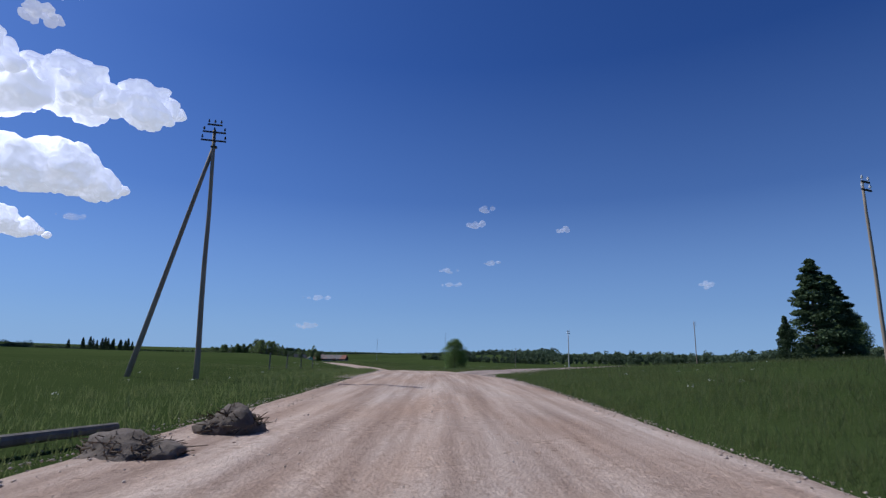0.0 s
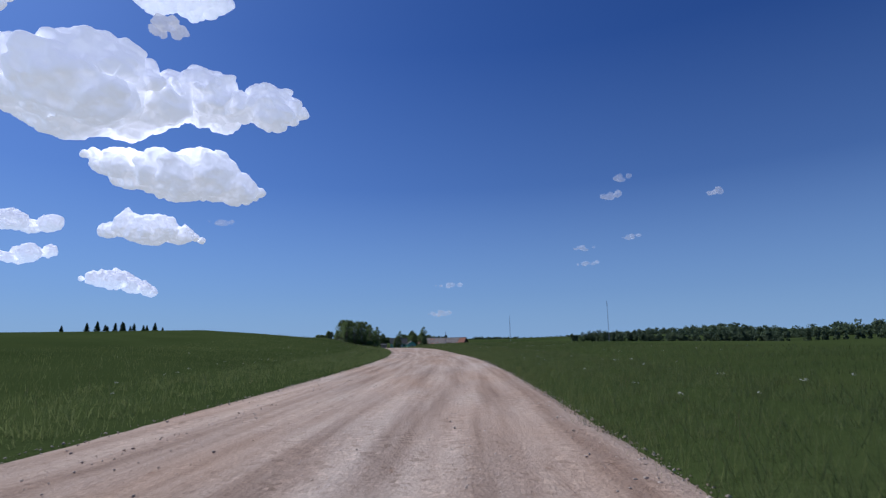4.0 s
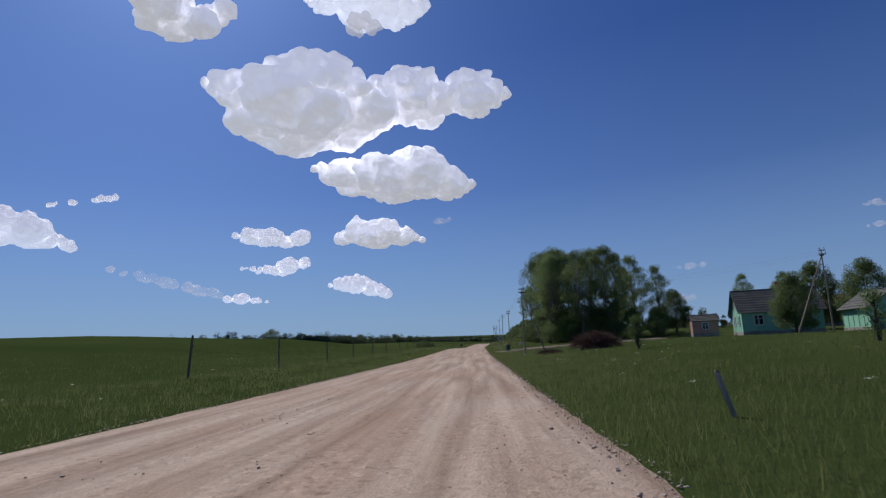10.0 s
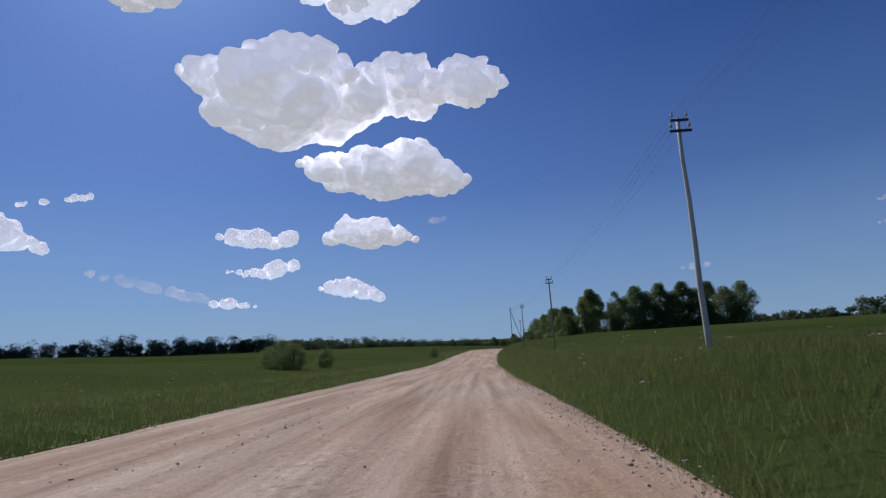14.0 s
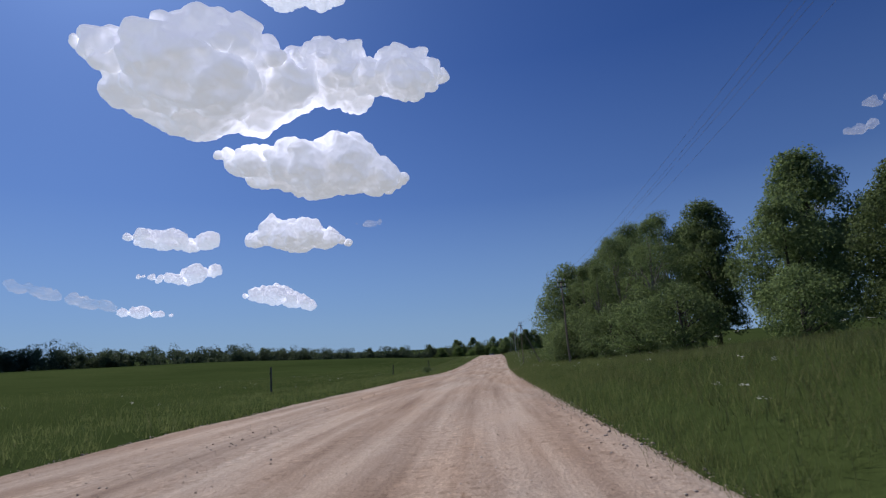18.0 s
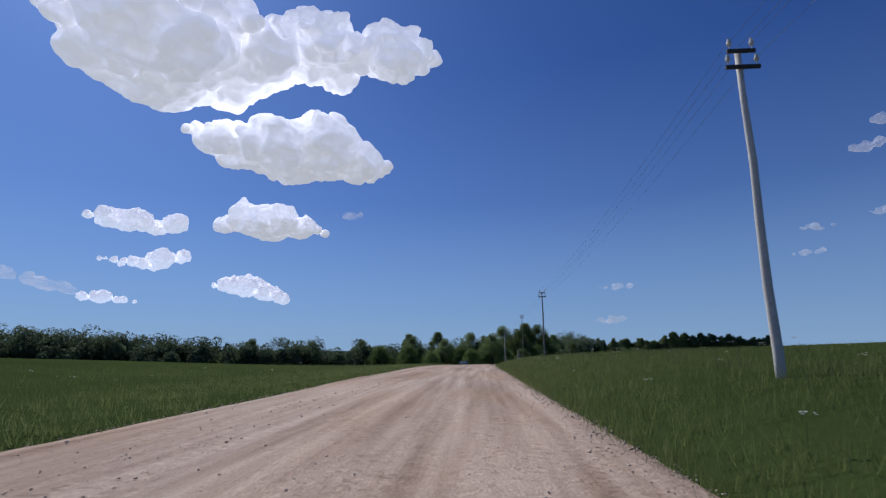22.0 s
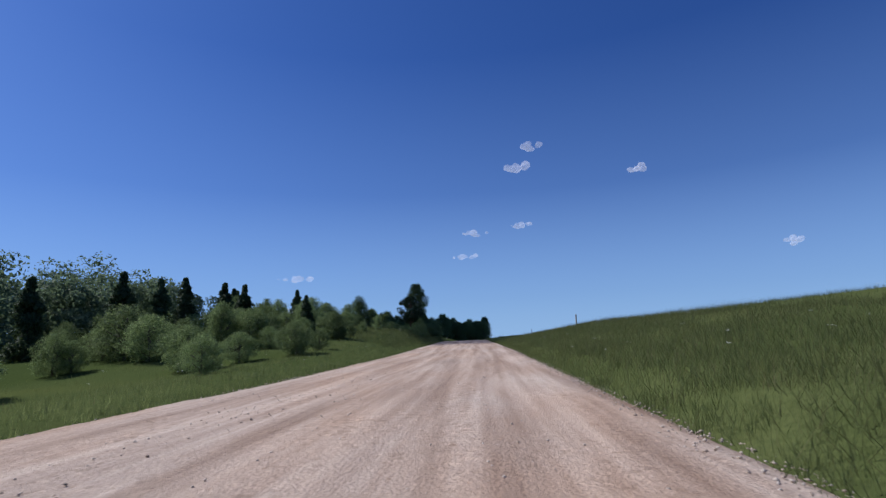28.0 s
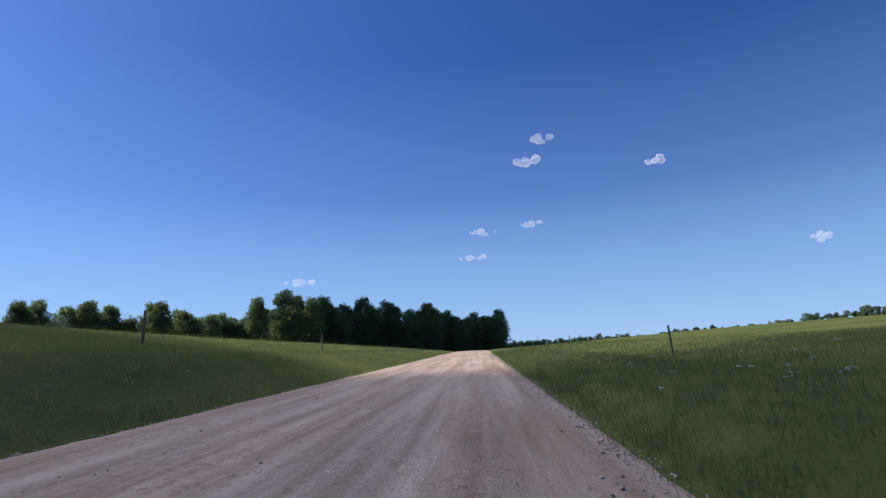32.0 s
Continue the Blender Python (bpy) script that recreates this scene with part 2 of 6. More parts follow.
M_ROAD = gravel_material()
M_MEADOW = meadow_material()
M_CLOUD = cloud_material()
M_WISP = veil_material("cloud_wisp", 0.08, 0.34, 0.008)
# thickness chosen for a partial shadow on the road below
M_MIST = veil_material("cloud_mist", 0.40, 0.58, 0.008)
M_TRACK = surface("packed_dirt", (0.115, 0.085, 0.058), (0.22, 0.165, 0.122), 0.6, 9.0, 0.95, 0.6, dist=0.03)
M_CHURNED = surface("churned_gravel", (0.20, 0.145, 0.115), (0.42, 0.325, 0.27), 0.5, 7.0, 0.95, 0.8, dist=0.05)
M_STONE = surface("loose_stone", (0.36, 0.28, 0.225), (0.66, 0.56, 0.48), 4.0, 20.0, 0.9, 0.4)
M_CLOD = surface("brown_clod", (0.33, 0.24, 0.18), (0.50, 0.39, 0.31), 3.0, 20.0, 0.95, 0.6)
M_ASPENBARK = surface("aspen_bark", (0.13, 0.11, 0.09), (0.34, 0.30, 0.26), 1.2, 10.0, 0.9, 0.7, dist=0.03, stretch=(1, 1, 0.3))
M_SOIL = surface("dug_soil", (0.075, 0.055, 0.04), (0.20, 0.155, 0.12), 2.0, 12.0, 0.95, 0.8, dist=0.05)
M_BARK = surface("bark", (0.055, 0.045, 0.036), (0.14, 0.12, 0.10), 1.5, 14.0, 0.9, 0.9, dist=0.03, stretch=(1, 1, 0.25))
M_PINEBARK = surface("pine_bark", (0.10, 0.055, 0.032), (0.20, 0.11, 0.06), 1.5, 14.0, 0.9, 0.9, dist=0.03, stretch=(1, 1, 0.3))
M_POLEWOOD = surface("weathered_pole_wood", (0.22, 0.17, 0.12), (0.40, 0.33, 0.25), 1.2, 18.0, 0.85, 0.5, spread=0.12, stretch=(1, 1, 0.08))
M_CONCRETE = surface("pole_concrete", (0.56, 0.54, 0.51), (0.72, 0.70, 0.66), 0.8, 16.0, 0.85, 0.3)
M_STEEL = surface("dark_steel", (0.022, 0.022, 0.024), (0.055, 0.05, 0.046), 4.0, 30.0, 0.7, 0.2)
M_GALV = surface("galvanised_steel", (0.35, 0.36, 0.37), (0.50, 0.51, 0.52), 5.0, 30.0, 0.45, 0.1, metal=0.7)
M_PORCELAIN = surface("white_porcelain", (0.70, 0.70, 0.68), (0.82, 0.82, 0.80), 6.0, 20.0, 0.2, 0.0)
M_WIRE = surface("bare_wire", (0.07, 0.07, 0.07), (0.12, 0.12, 0.12), 2.0, 20.0, 0.8, 0.0)
M_POSTWOOD = surface("grey_post_wood", (0.12, 0.10, 0.08), (0.26, 0.23, 0.19), 3.0, 20.0, 0.9, 0.6, spread=0.2, stretch=(1, 1, 0.15))
M_PALEPOST = surface("bleached_post_wood", (0.24, 0.22, 0.20), (0.52, 0.50, 0.47), 5.0, 20.0, 0.9, 0.6, stretch=(1, 1, 0.3))
M_WHITEPAINT = surface("white_paint", (0.70, 0.70, 0.68), (0.82, 0.82, 0.80), 3.0, 25.0, 0.6, 0.1)
M_BLACK = surface("black_paint", (0.02, 0.02, 0.02), (0.035, 0.035, 0.035), 3.0, 25.0, 0.6, 0.1)
M_GREENWALL = surface("green_board_paint", (0.27, 0.58, 0.42), (0.34, 0.68, 0.50), 0.8, 12.0, 0.7, 0.3, stretch=(1, 1, 0.2))
M_PINKWALL = surface("pink_plaster", (0.50, 0.28, 0.22), (0.60, 0.36, 0.30), 0.8, 12.0, 0.8, 0.2)
M_ROOFDARK = surface("dark_slate_roof", (0.06, 0.062, 0.06), (0.13, 0.13, 0.12), 0.8, 8.0, 0.85, 0.5, stretch=(1, 3, 1))
M_ROOFGREY = surface("old_grey_slate_roof", (0.17, 0.14, 0.125), (0.27, 0.24, 0.22), 0.5, 6.0, 0.9, 0.6, spread=0.10)
M_ROOFRED = surface("rusty_red_roof", (0.26, 0.10, 0.06), (0.40, 0.17, 0.11), 0.7, 6.0, 0.9, 0.6, spread=0.12)
M_BARNWALL = surface("dark_barn_board", (0.05, 0.038, 0.03), (0.12, 0.09, 0.07), 0.8, 9.0, 0.95, 0.6, spread=0.2, stretch=(1, 1, 0.2))
M_FIELDSTONE = surface("field_stone", (0.24, 0.22, 0.20), (0.42, 0.40, 0.37), 1.2, 8.0, 0.9, 0.6)
M_BRICK = surface("red_brick", (0.22, 0.10, 0.07), (0.33, 0.16, 0.11), 1.5, 10.0, 0.9, 0.4)
M_BLUE = surface("blue_sign_sheet", (0.010, 0.060, 0.36), (0.014, 0.075, 0.42), 2.0, 20.0, 0.35, 0.0)
M_BIN = surface("green_plastic", (0.02, 0.07, 0.03), (0.03, 0.10, 0.045), 3.0, 30.0, 0.45, 0.1)
M_RUBBER = surface("black_rubber", (0.015, 0.015, 0.015), (0.03, 0.03, 0.03), 4.0, 30.0, 0.8, 0.2)
M_LEAF = leaf_material("leaves", (0.100, 0.142, 0.054), (0.215, 0.275, 0.115), 0.58)
M_LEAFLIGHT = leaf_material("light_leaves", (0.095, 0.145, 0.042), (0.200, 0.280, 0.092), 0.5)
M_NEEDLE = leaf_material("needles", (0.042, 0.066, 0.032), (0.092, 0.130, 0.060), 0.3)
# bluer green for far woods: the haze of distance is put into the colour
M_HAZYLEAF = leaf_material("hazy_far_leaves", (0.085, 0.122, 0.070), (0.165, 0.215, 0.120), 0.45)
M_BLADE = leaf_material("grass_blades", (0.094, 0.121, 0.040), (0.168, 0.189, 0.074), 0.6)
M_WEED = leaf_material("coarse_weeds", (0.095, 0.125, 0.036), (0.230, 0.225, 0.100), 0.55)
M_DRYGRASS = leaf_material("dry_stems", (0.20, 0.16, 0.08), (0.34, 0.28, 0.16), 0.3)
M_FLOWER = leaf_material("white_flower_heads", (0.55, 0.55, 0.50), (0.80, 0.80, 0.76), 0.3, 0.05)
M_TWIG = leaf_material("bare_brown_twigs", (0.050, 0.028, 0.024), (0.110, 0.065, 0.055), 0.2)
M_ROOT = leaf_material("dry_roots", (0.095, 0.065, 0.042), (0.22, 0.16, 0.105), 0.2)
M_GLASS = bpy.data.materials.new("window_glass")
M_GLASS.use_nodes = True
gb = M_GLASS.node_tree.nodes["Principled BSDF"]
gb.inputs["Base Color"].default_value = (0.02, 0.025, 0.03, 1)
gb.inputs["Roughness"].default_value = 0.05


# ---- mesh helpers ----
def mesh_np(name, verts, faces, mat, smooth=False, uv=None):
    verts = np.asarray(verts, dtype=np.float32)
    faces = np.asarray(faces, dtype=np.int32)
    me = bpy.data.meshes.new(name)
    me.vertices.add(len(verts))
    me.vertices.foreach_set("co", verts.ravel())
    k = faces.shape[1]
    me.loops.add(faces.size)
    me.loops.foreach_set("vertex_index", faces.ravel())
    me.polygons.add(len(faces))
    me.polygons.foreach_set("loop_start", np.arange(0, faces.size, k, dtype=np.int32))
    me.polygons.foreach_set("loop_total", np.full(len(faces), k, dtype=np.int32))
    if smooth:
        me.polygons.foreach_set("use_smooth", np.ones(len(faces), dtype=bool))
    if uv is not None:
        layer = me.uv_layers.new(name="UVMap")
        layer.data.foreach_set("uv", np.asarray(uv, dtype=np.float32)[faces.ravel()].ravel())
    me.materials.append(mat)
    me.update(calc_edges=True)
    me.validate()
    return me


def bm_mesh(name, bm, mat, smooth=False):
    me = bpy.data.meshes.new(name)
    bm.to_mesh(me)
    bm.free()
    for m in mat if isinstance(mat, (list, tuple)) else (mat,):
        me.materials.append(m)
    if smooth:
        me.polygons.foreach_set("use_smooth", np.ones(len(me.polygons), dtype=bool))
    return me


def part(name, data, mat, parent, label="", smooth=False):
    me = data if isinstance(data, bpy.types.Mesh) else bm_mesh(name, data, mat, smooth)
    ob = new(name, me)
    ob.parent = parent
    if label:
        tagged(ob, label)
    return ob


def box(bm, x0, x1, y0, y1, z0, z1, bevel=0.0, m=None):
    r = bmesh.ops.create_cube(bm, size=1.0)
    vs = r["verts"]
    bmesh.ops.scale(bm, vec=(x1 - x0, y1 - y0, z1 - z0), verts=vs)
    bmesh.ops.translate(bm, vec=((x0 + x1) / 2, (y0 + y1) / 2, (z0 + z1) / 2), verts=vs)
    if bevel:
        es = list({e for v in vs for e in v.link_edges})
        out = bmesh.ops.bevel(bm, geom=es, offset=bevel, segments=1, affect="EDGES")
        vs = list({v for f in out["faces"] for v in f.verts} | {v for v in vs if v.is_valid})
    if m is not None:
        bmesh.ops.transform(bm, matrix=m, verts=vs)
    return vs


def rod(bm, a, b, r0, r1=None, seg=8):
    """A tapered rod from a to b."""
    a, b = Vector(a), Vector(b)
    r1 = r0 if r1 is None else r1
    r = bmesh.ops.create_cone(bm, cap_ends=True, segments=seg, radius1=r0, radius2=r1, depth=(b - a).length)
    q = (b - a).to_track_quat("Z", "Y").to_matrix().to_4x4()
    bmesh.ops.transform(bm, matrix=Matrix.Translation((a + b) / 2) @ q, verts=r["verts"])
    return r["verts"]


# ---- the lie of the land: t runs along the road (38.5 m to one step), u across it, to the right ----
STEP = 38.5
T_FIRST = -1.0
ROAD_X = [-3.7, 0.0, 2.4, 2.0, -0.4, -4.0, -9.7, -17.9, -28.5, -42.5, -59.6, -78.4, -97.6, -116.9, -136.1, -155.2, -174.2, -192.5, -210.1, -226.3, -240.8, -254.3, -267.9, -281.5, -295.2, -307.9, -315.7, -316.2, -311.0, -303.8, -295.7, -287.8, -280.1, -272.4, -264.8, -257.2, -249.6, -242.0, -234.3]
ROAD_Y = [-38.3, 0.0, 38.4, 76.9, 115.2, 153.5, 191.6, 229.2, 266.2, 302.1, 336.5, 370.0, 403.4, 436.7, 470.1, 503.5, 537.0, 570.8, 605.1, 640.0, 675.7, 711.7, 747.7, 783.7, 819.7, 856.1, 893.7, 932.1, 970.2, 1008.0, 1045.6, 1083.3, 1121.0, 1158.8, 1196.5, 1234.2, 1272.0, 1309.7, 1347.4]
ROAD_Z = [-1.39, -1.25, -1.00, -1.64, -2.92, -3.44, -3.34, -3.24, -2.83, -2.72, -3.75, -4.66, -4.85, -4.81, -4.53, -4.34, -4.69, -4.90, -4.17, -3.39, -3.65, -4.04, -3.72, -3.01, -2.49, -2.29, -2.66, -3.56, -4.11, -3.69, -2.83, -1.70, -0.70, -0.25, 0.26, 0.84, 1.39, 1.89, 2.39]
ROAD = np.stack([ROAD_X, ROAD_Y, ROAD_Z], 1)


def road_at(t):
    t = np.atleast_1d(np.asarray(t, dtype=float))
    last = T_FIRST + len(ROAD) - 1
    c = np.clip(t, 0.0, last - 1.0)
    i = np.clip(np.floor(c - T_FIRST).astype(int), 1, len(ROAD) - 3)
    f = (c - T_FIRST - i)[:, None]
    a, b, d, e = ROAD[i - 1], ROAD[i], ROAD[i + 1], ROAD[i + 2]
    p = 0.5 * (2 * b + (d - a) * f + (2 * a - 5 * b + 4 * d - e) * f ** 2 + (3 * b - a - 3 * d + e) * f ** 3)
    v = 0.5 * ((d - a) + 2 * (2 * a - 5 * b + 4 * d - e) * f + 3 * (3 * b - a - 3 * d + e) * f ** 2)
    v[:, 2] = 0
    v /= np.linalg.norm(v, axis=1)[:, None]
    over = (t - c)[:, None]
    p = p + v * over * STEP
    far = np.maximum(t - (last - 1.0), 0)
    p[:, 2] += -0.55 * np.minimum(far, 6) + 0.42 * np.maximum(far - 10, 0) + 0.15 * np.minimum(t, 0)
    return p, v


MEAN = np.array([-0.242, 0.970])
SIDE_MEAN = np.array([MEAN[1], -MEAN[0]])

LEFT_U = [-250, -100, -40, -20, -11, -8]
LEFT_T = [0, 2, 4, 5.5, 6.6, 7.8, 9, 11, 13, 14.6, 17, 20, 22.5, 24.8, 26, 27.6, 28.8, 29.6, 31.2, 33, 37]
LEFT_A = [6.0, 6.5, 7.0, 7.0, 6.0, 5.5, 6.0, 7.0, 8.5, 7.0, 6.0, 6.0, 5.0, 3.0, 2.0, 1.0, 2.0, 3.0, 4.0, 5.0, 5.0]
LEFT_B = [2.2, 2.2, 2.8, 3.5, 4.4, 4.6, 3.2, 5.2, 7.0, 4.4, 3.0, 3.4, 4.0, 0.2, -1.5, -2.5, -1.0, 1.5, 3.2, 3.2, 2.0]
LEFT_C = [0.8, 0.9, 1.4, 2.2, 4.2, 4.3, 1.4, 2.8, 4.0, 2.4, 1.6, 1.2, 1.8, -0.2, -2.0, -3.0, -1.4, 2.2, 4.6, 3.4, 1.4]
LEFT_D = [0.0, 0.2, 0.5, 1.0, 2.4, 2.5, 0.4, 0.9, 1.0, 0.5, 0.6, 0.3, 0.2, -0.2, -1.3, -2.0, -0.6, 3.2, 4.2, 2.7, 0.8]
LEFT_E = [-0.1, -0.1, 0.0, 0.2, 0.5, 0.5, 0.2, 0.4, 0.55, 0.3, 0.0, 0.0, 0.0, -0.1, -0.5, -0.7, 0.1, 1.9, 2.3, 1.2, 0.2]
LEFT_F = [0.0, 0.0, 0.02, 0.05, 0.12, 0.1, 0.02, 0.02, 0.04, 0.0, 0.0, 0.0, 0.0, 0.0, -0.05, -0.08, 0.05, 0.35, 0.4, 0.2, 0.05]
RIGHT_U = [3.2, 5.5, 10, 25, 60, 150]
RIGHT_T = [0, 1, 2, 4, 6.2, 7.6, 9.2, 10.6, 12, 13, 14.4, 16, 17.4, 18.6, 20, 21.2, 23.2, 24.8, 26, 27.4, 28.6, 29.3, 30.2, 32, 37]
RIGHT_A = [0.12, 0.05, 0.02, 0.05, 0.1, 0.1, 0.1, 0.1, 0.0, 0.35, 0.3, 0.35, 0.5, 0.2, 0.05, 0.25, 0.25, 0.2, 0.15, 0.2, 0.4, 0.45, 0.15, 0.1, 0.1]
RIGHT_B = [0.4, 0.15, 0.05, 0.1, 0.4, 0.4, 0.3, 0.15, 0.05, 1.0, 0.9, 0.9, 1.3, 0.7, 0.15, 0.75, 0.75, 0.5, 0.25, 0.2, 0.9, 1.1, 0.4, 0.2, 0.2]
RIGHT_C = [1.2, 0.4, 0.1, 0.2, 0.9, 0.9, 0.6, 0.5, 0.2, 1.5, 1.2, 1.3, 2.1, 1.0, 0.3, 1.0, 1.1, 0.9, 0.5, 0.45, 1.9, 2.0, 0.7, 0.5, 0.4]
RIGHT_D = [2.1, 1.2, 0.5, 0.3, 1.1, 1.0, 1.35, 1.4, 1.0, 1.9, 1.1, 1.9, 3.0, 1.6, 0.9, 1.3, 1.6, 1.9, 1.1, 1.3, 3.4, 3.0, 1.6, 1.2, 1.0]
RIGHT_E = [2.8, 2.2, 1.6, 0.2, 0.6, 0.4, 0.8, 0.9, 1.0, 2.2, 1.0, 2.4, 3.4, 2.2, 1.6, 1.8, 2.4, 2.8, 2.8, 3.4, 4.8, 4.3, 3.6, 3.4, 2.6]
RIGHT_F = [4.5, 3.8, 3.0, 0.0, -0.6, -1.0, -0.4, 0.4, 0.6, 1.8, 1.4, 2.6, 3.6, 3.4, 3.2, 3.4, 4.4, 6.0, 6, 7, 7.5, 8.0, 7.0, 7.0, 6.0]


def waves(x, y):
    return (np.sin(x * 0.011 + 1.3) * np.cos(y * 0.009 - 0.4) + 0.5 * np.sin(x * 0.027 - y * 0.019) + 0.3 * np.sin(y * 0.043 + x * 0.031 + 2.0))


def left_out(t):
    """How far the left road edge stands in from its usual line."""
    return np.interp(t, [-1, 1.4, 3, 6, 8, 10, 14, 17, 20, 23, 24.5, 26, 27.5, 29, 31], [2.4, 2.1, 1.1, 0.3, 0.0, -1.2, -1.0, -0.3, 0.2, 0.2, -1.5, -2.8, -0.6, 0.2, -0.3])


RIGHT_EDGE = [(-1, 2.2), (0.75, 2.3), (0.95, 1.5), (1.25, 0.3), (2, -0.15), (3, -0.2), (5.5, 0.35), (6.2, 0.45), (7.2, 0.6), (8.2, 0.7), (8.9, 0.0), (9.4, -0.35), (12.5, -0.3), (13.2, -0.25), (14.2, 0.0), (16, -0.3), (17.1, -0.25), (18.1, 0.1), (19.2, 0.0), (20.2, -0.15), (21.2, 0.0), (22, 0.0), (23, -0.2), (24.2, -0.6), (25.2, -0.2), (26.2, -0.1), (28.4, 0.7), (29.2, 0.75), (30.2, 0.0), (31.2, 0.0), (32.1, -0.35)]


def right_out(t):
    """How far the right road edge stands out from its usual line."""
    return np.interp(t, [k for k, v in RIGHT_EDGE], [v for k, v in RIGHT_EDGE])


def land(t, u):
    """World points of the ground at (t, u)."""
    t, u = np.broadcast_arrays(np.atleast_1d(np.asarray(t, float)), np.atleast_1d(np.asarray(u, float)))
    p, v = road_at(t)
    side = np.stack([v[:, 1], -v[:, 0]], 1)
    cu = np.clip(u, -40, 40)
    xy = p[:, :2] + side * cu[:, None] + SIDE_MEAN * (u - cu)[:, None]
    cols = [np.interp(t, LEFT_T, c) for c in (LEFT_A, LEFT_B, LEFT_C, LEFT_D, LEFT_E, LEFT_F)]
    cols += [np.full(len(t), -0.14)] * 2 + [np.full(len(t), -0.05)]
    cols += [np.interp(t, RIGHT_T, c) for c in (RIGHT_A, RIGHT_B, RIGHT_C, RIGHT_D, RIGHT_E, RIGHT_F)]
    us = np.array(LEFT_U + [-7.0, 2.15, 2.55] + RIGHT_U, float)
    h = np.stack(cols, 1)
    ue = np.where(u < -2, np.minimum(u - left_out(t), -2), np.where(u > 1, np.maximum(u - right_out(t), 1), u))
    uc = np.clip(ue, us[0], us[-1])
    k = np.clip(np.searchsorted(us, uc, side="right") - 1, 0, len(us) - 2)
    f = (uc - us[k]) / (us[k + 1] - us[k])
    soft = np.where(k < 5, f * f * (3 - 2 * f) * 0.5 + f * 0.5, f)
    r = np.arange(len(t))
    z = p[:, 2] + h[r, k] * (1 - soft) + h[r, k + 1] * soft
    out = np.maximum(np.abs(u) - 12, 0)
    w = waves(xy[:, 0], xy[:, 1])
    z = z + w * np.minimum(out * 0.006, 5.0)
    beyond = np.maximum(u - 150, 0) + np.maximum(-u - 250, 0)
    z = z + beyond * 0.009 + np.minimum(beyond * 0.01, 9) * np.maximum(waves(xy[:, 0] * 0.35, xy[:, 1] * 0.35), -0.3)
    z = z + np.where(np.abs(u + 2.4) > 5.2, 0.035 * np.sin(t * 71 + u * 1.7) * np.sin(u * 2.3 + t * 37), 0)
    return np.stack([xy[:, 0], xy[:, 1], z], 1)


def spot(t, u, dz=0.0):
    p = land(t, u)[0]
    return Vector((p[0], p[1], p[2] + dz))


def road_yaw(t):
    v = road_at(t)[1][0]
    return math.degrees(math.atan2(-v[0], v[1]))


def axis(*spans):
    return np.concatenate([np.arange(a, b, s) for a, b, s in spans])


# ground: one sheet to the horizon
gt = axis((-60, -20, 8), (-20, -4, 2), (-4, -0.5, 0.25), (-0.5, 36, 0.06), (36, 44, 0.25), (44, 80, 2), (80, 121, 8))
left_cols = [-2600, -1900, -1400, -1000, -750, -560, -420, -330, -250, -200, -160, -130, -100, -84, -70, -58, -48, -40, -33, -27, -22.5, -20, -17, -14.5, -12.5, -11, -9.8, -8.9, -8.3, -7.9, -7.5, -7.0]
right_cols = [2.15, 2.55, 2.85, 3.2, 3.8, 4.6, 5.5, 6.6, 8.2, 10, 12.5, 15.5, 20, 25, 31, 38, 48, 60, 75, 95, 120, 150, 200, 270, 370, 500, 700, 1000, 1400, 1900, 2600]
gu = np.array(left_cols + [-4.5, -2.0, 0.5] + right_cols, float)
TT, UU = np.meshgrid(gt, gu, indexing="ij")
gv = land(TT.ravel(), UU.ravel())
a, b = len(gt), len(gu)
idx = np.arange(a * b).reshape(a, b)
gf = np.stack([idx[:-1, :-1].ravel(), idx[:-1, 1:].ravel(), idx[1:, 1:].ravel(), idx[1:, :-1].ravel()], 1)
ground = new("ground", mesh_np("ground", gv, gf, M_MEADOW, smooth=True))
tagged(ground, "rolling green summer meadow and fields to the horizon", "ground", kind="structure")

# road: a crowned gravel strip with shallow wheel tracks
rt = axis((-3, 37.9, 0.016))
ru = np.array([-7.5, -7.1, -6.8, -6.4, -6.0, -5.6, -5.2, -4.8, -4.4, -4.0, -3.6, -3.2, -2.8, -2.4, -2.0, -1.6, -1.2, -0.9, -0.6, -0.3, 0, 0.3, 0.6, 0.9, 1.2, 1.5, 1.75, 2.0, 2.25, 2.45, 2.65])
TT, UU = np.meshgrid(rt, ru, indexing="ij")
t1, u1 = TT.ravel(), UU.ravel()
wob = 0.28 * np.sin(t1 * 5.1) + 0.18 * np.sin(t1 * 13.7 + 1) + 0.1 * np.sin(t1 * 41.0)
edge = np.clip((np.abs(u1 + 2.6) - 3.2) / 1.5, 0, 1)
u1 = u1 + wob * edge * np.sign(u1 + 2.6) * 0.7
p, v = road_at(t1)
profile_u = u1
u1 = np.where(u1 < -2, u1 + left_out(t1) * np.clip((-2 - u1) / 3, 0, 1), np.where(u1 > 0, u1 + right_out(t1) * np.clip(u1 / 1.5, 0, 1), u1))
side = np.stack([v[:, 1], -v[:, 0]], 1)
rz = p[:, 2] - 0.012 * np.abs(u1 + 2.6)
for c, wd, dep in ((-0.75, 0.28, 0.022), (0.75, 0.28, 0.022), (-3.6, 0.3, 0.018), (-5.1, 0.3, 0.018), (0.0, 0.35, -0.022), (-2.2, 0.45, -0.03), (1.95, 0.3, -0.05), (-6.6, 0.3, -0.05)):
    rz = rz - dep * np.exp(-((u1 - c - 0.2 * np.sin(t1 * 1.7 + c)) / wd) ** 2) * (0.75 + 0.25 * np.sin(t1 * 9 + c * 5))
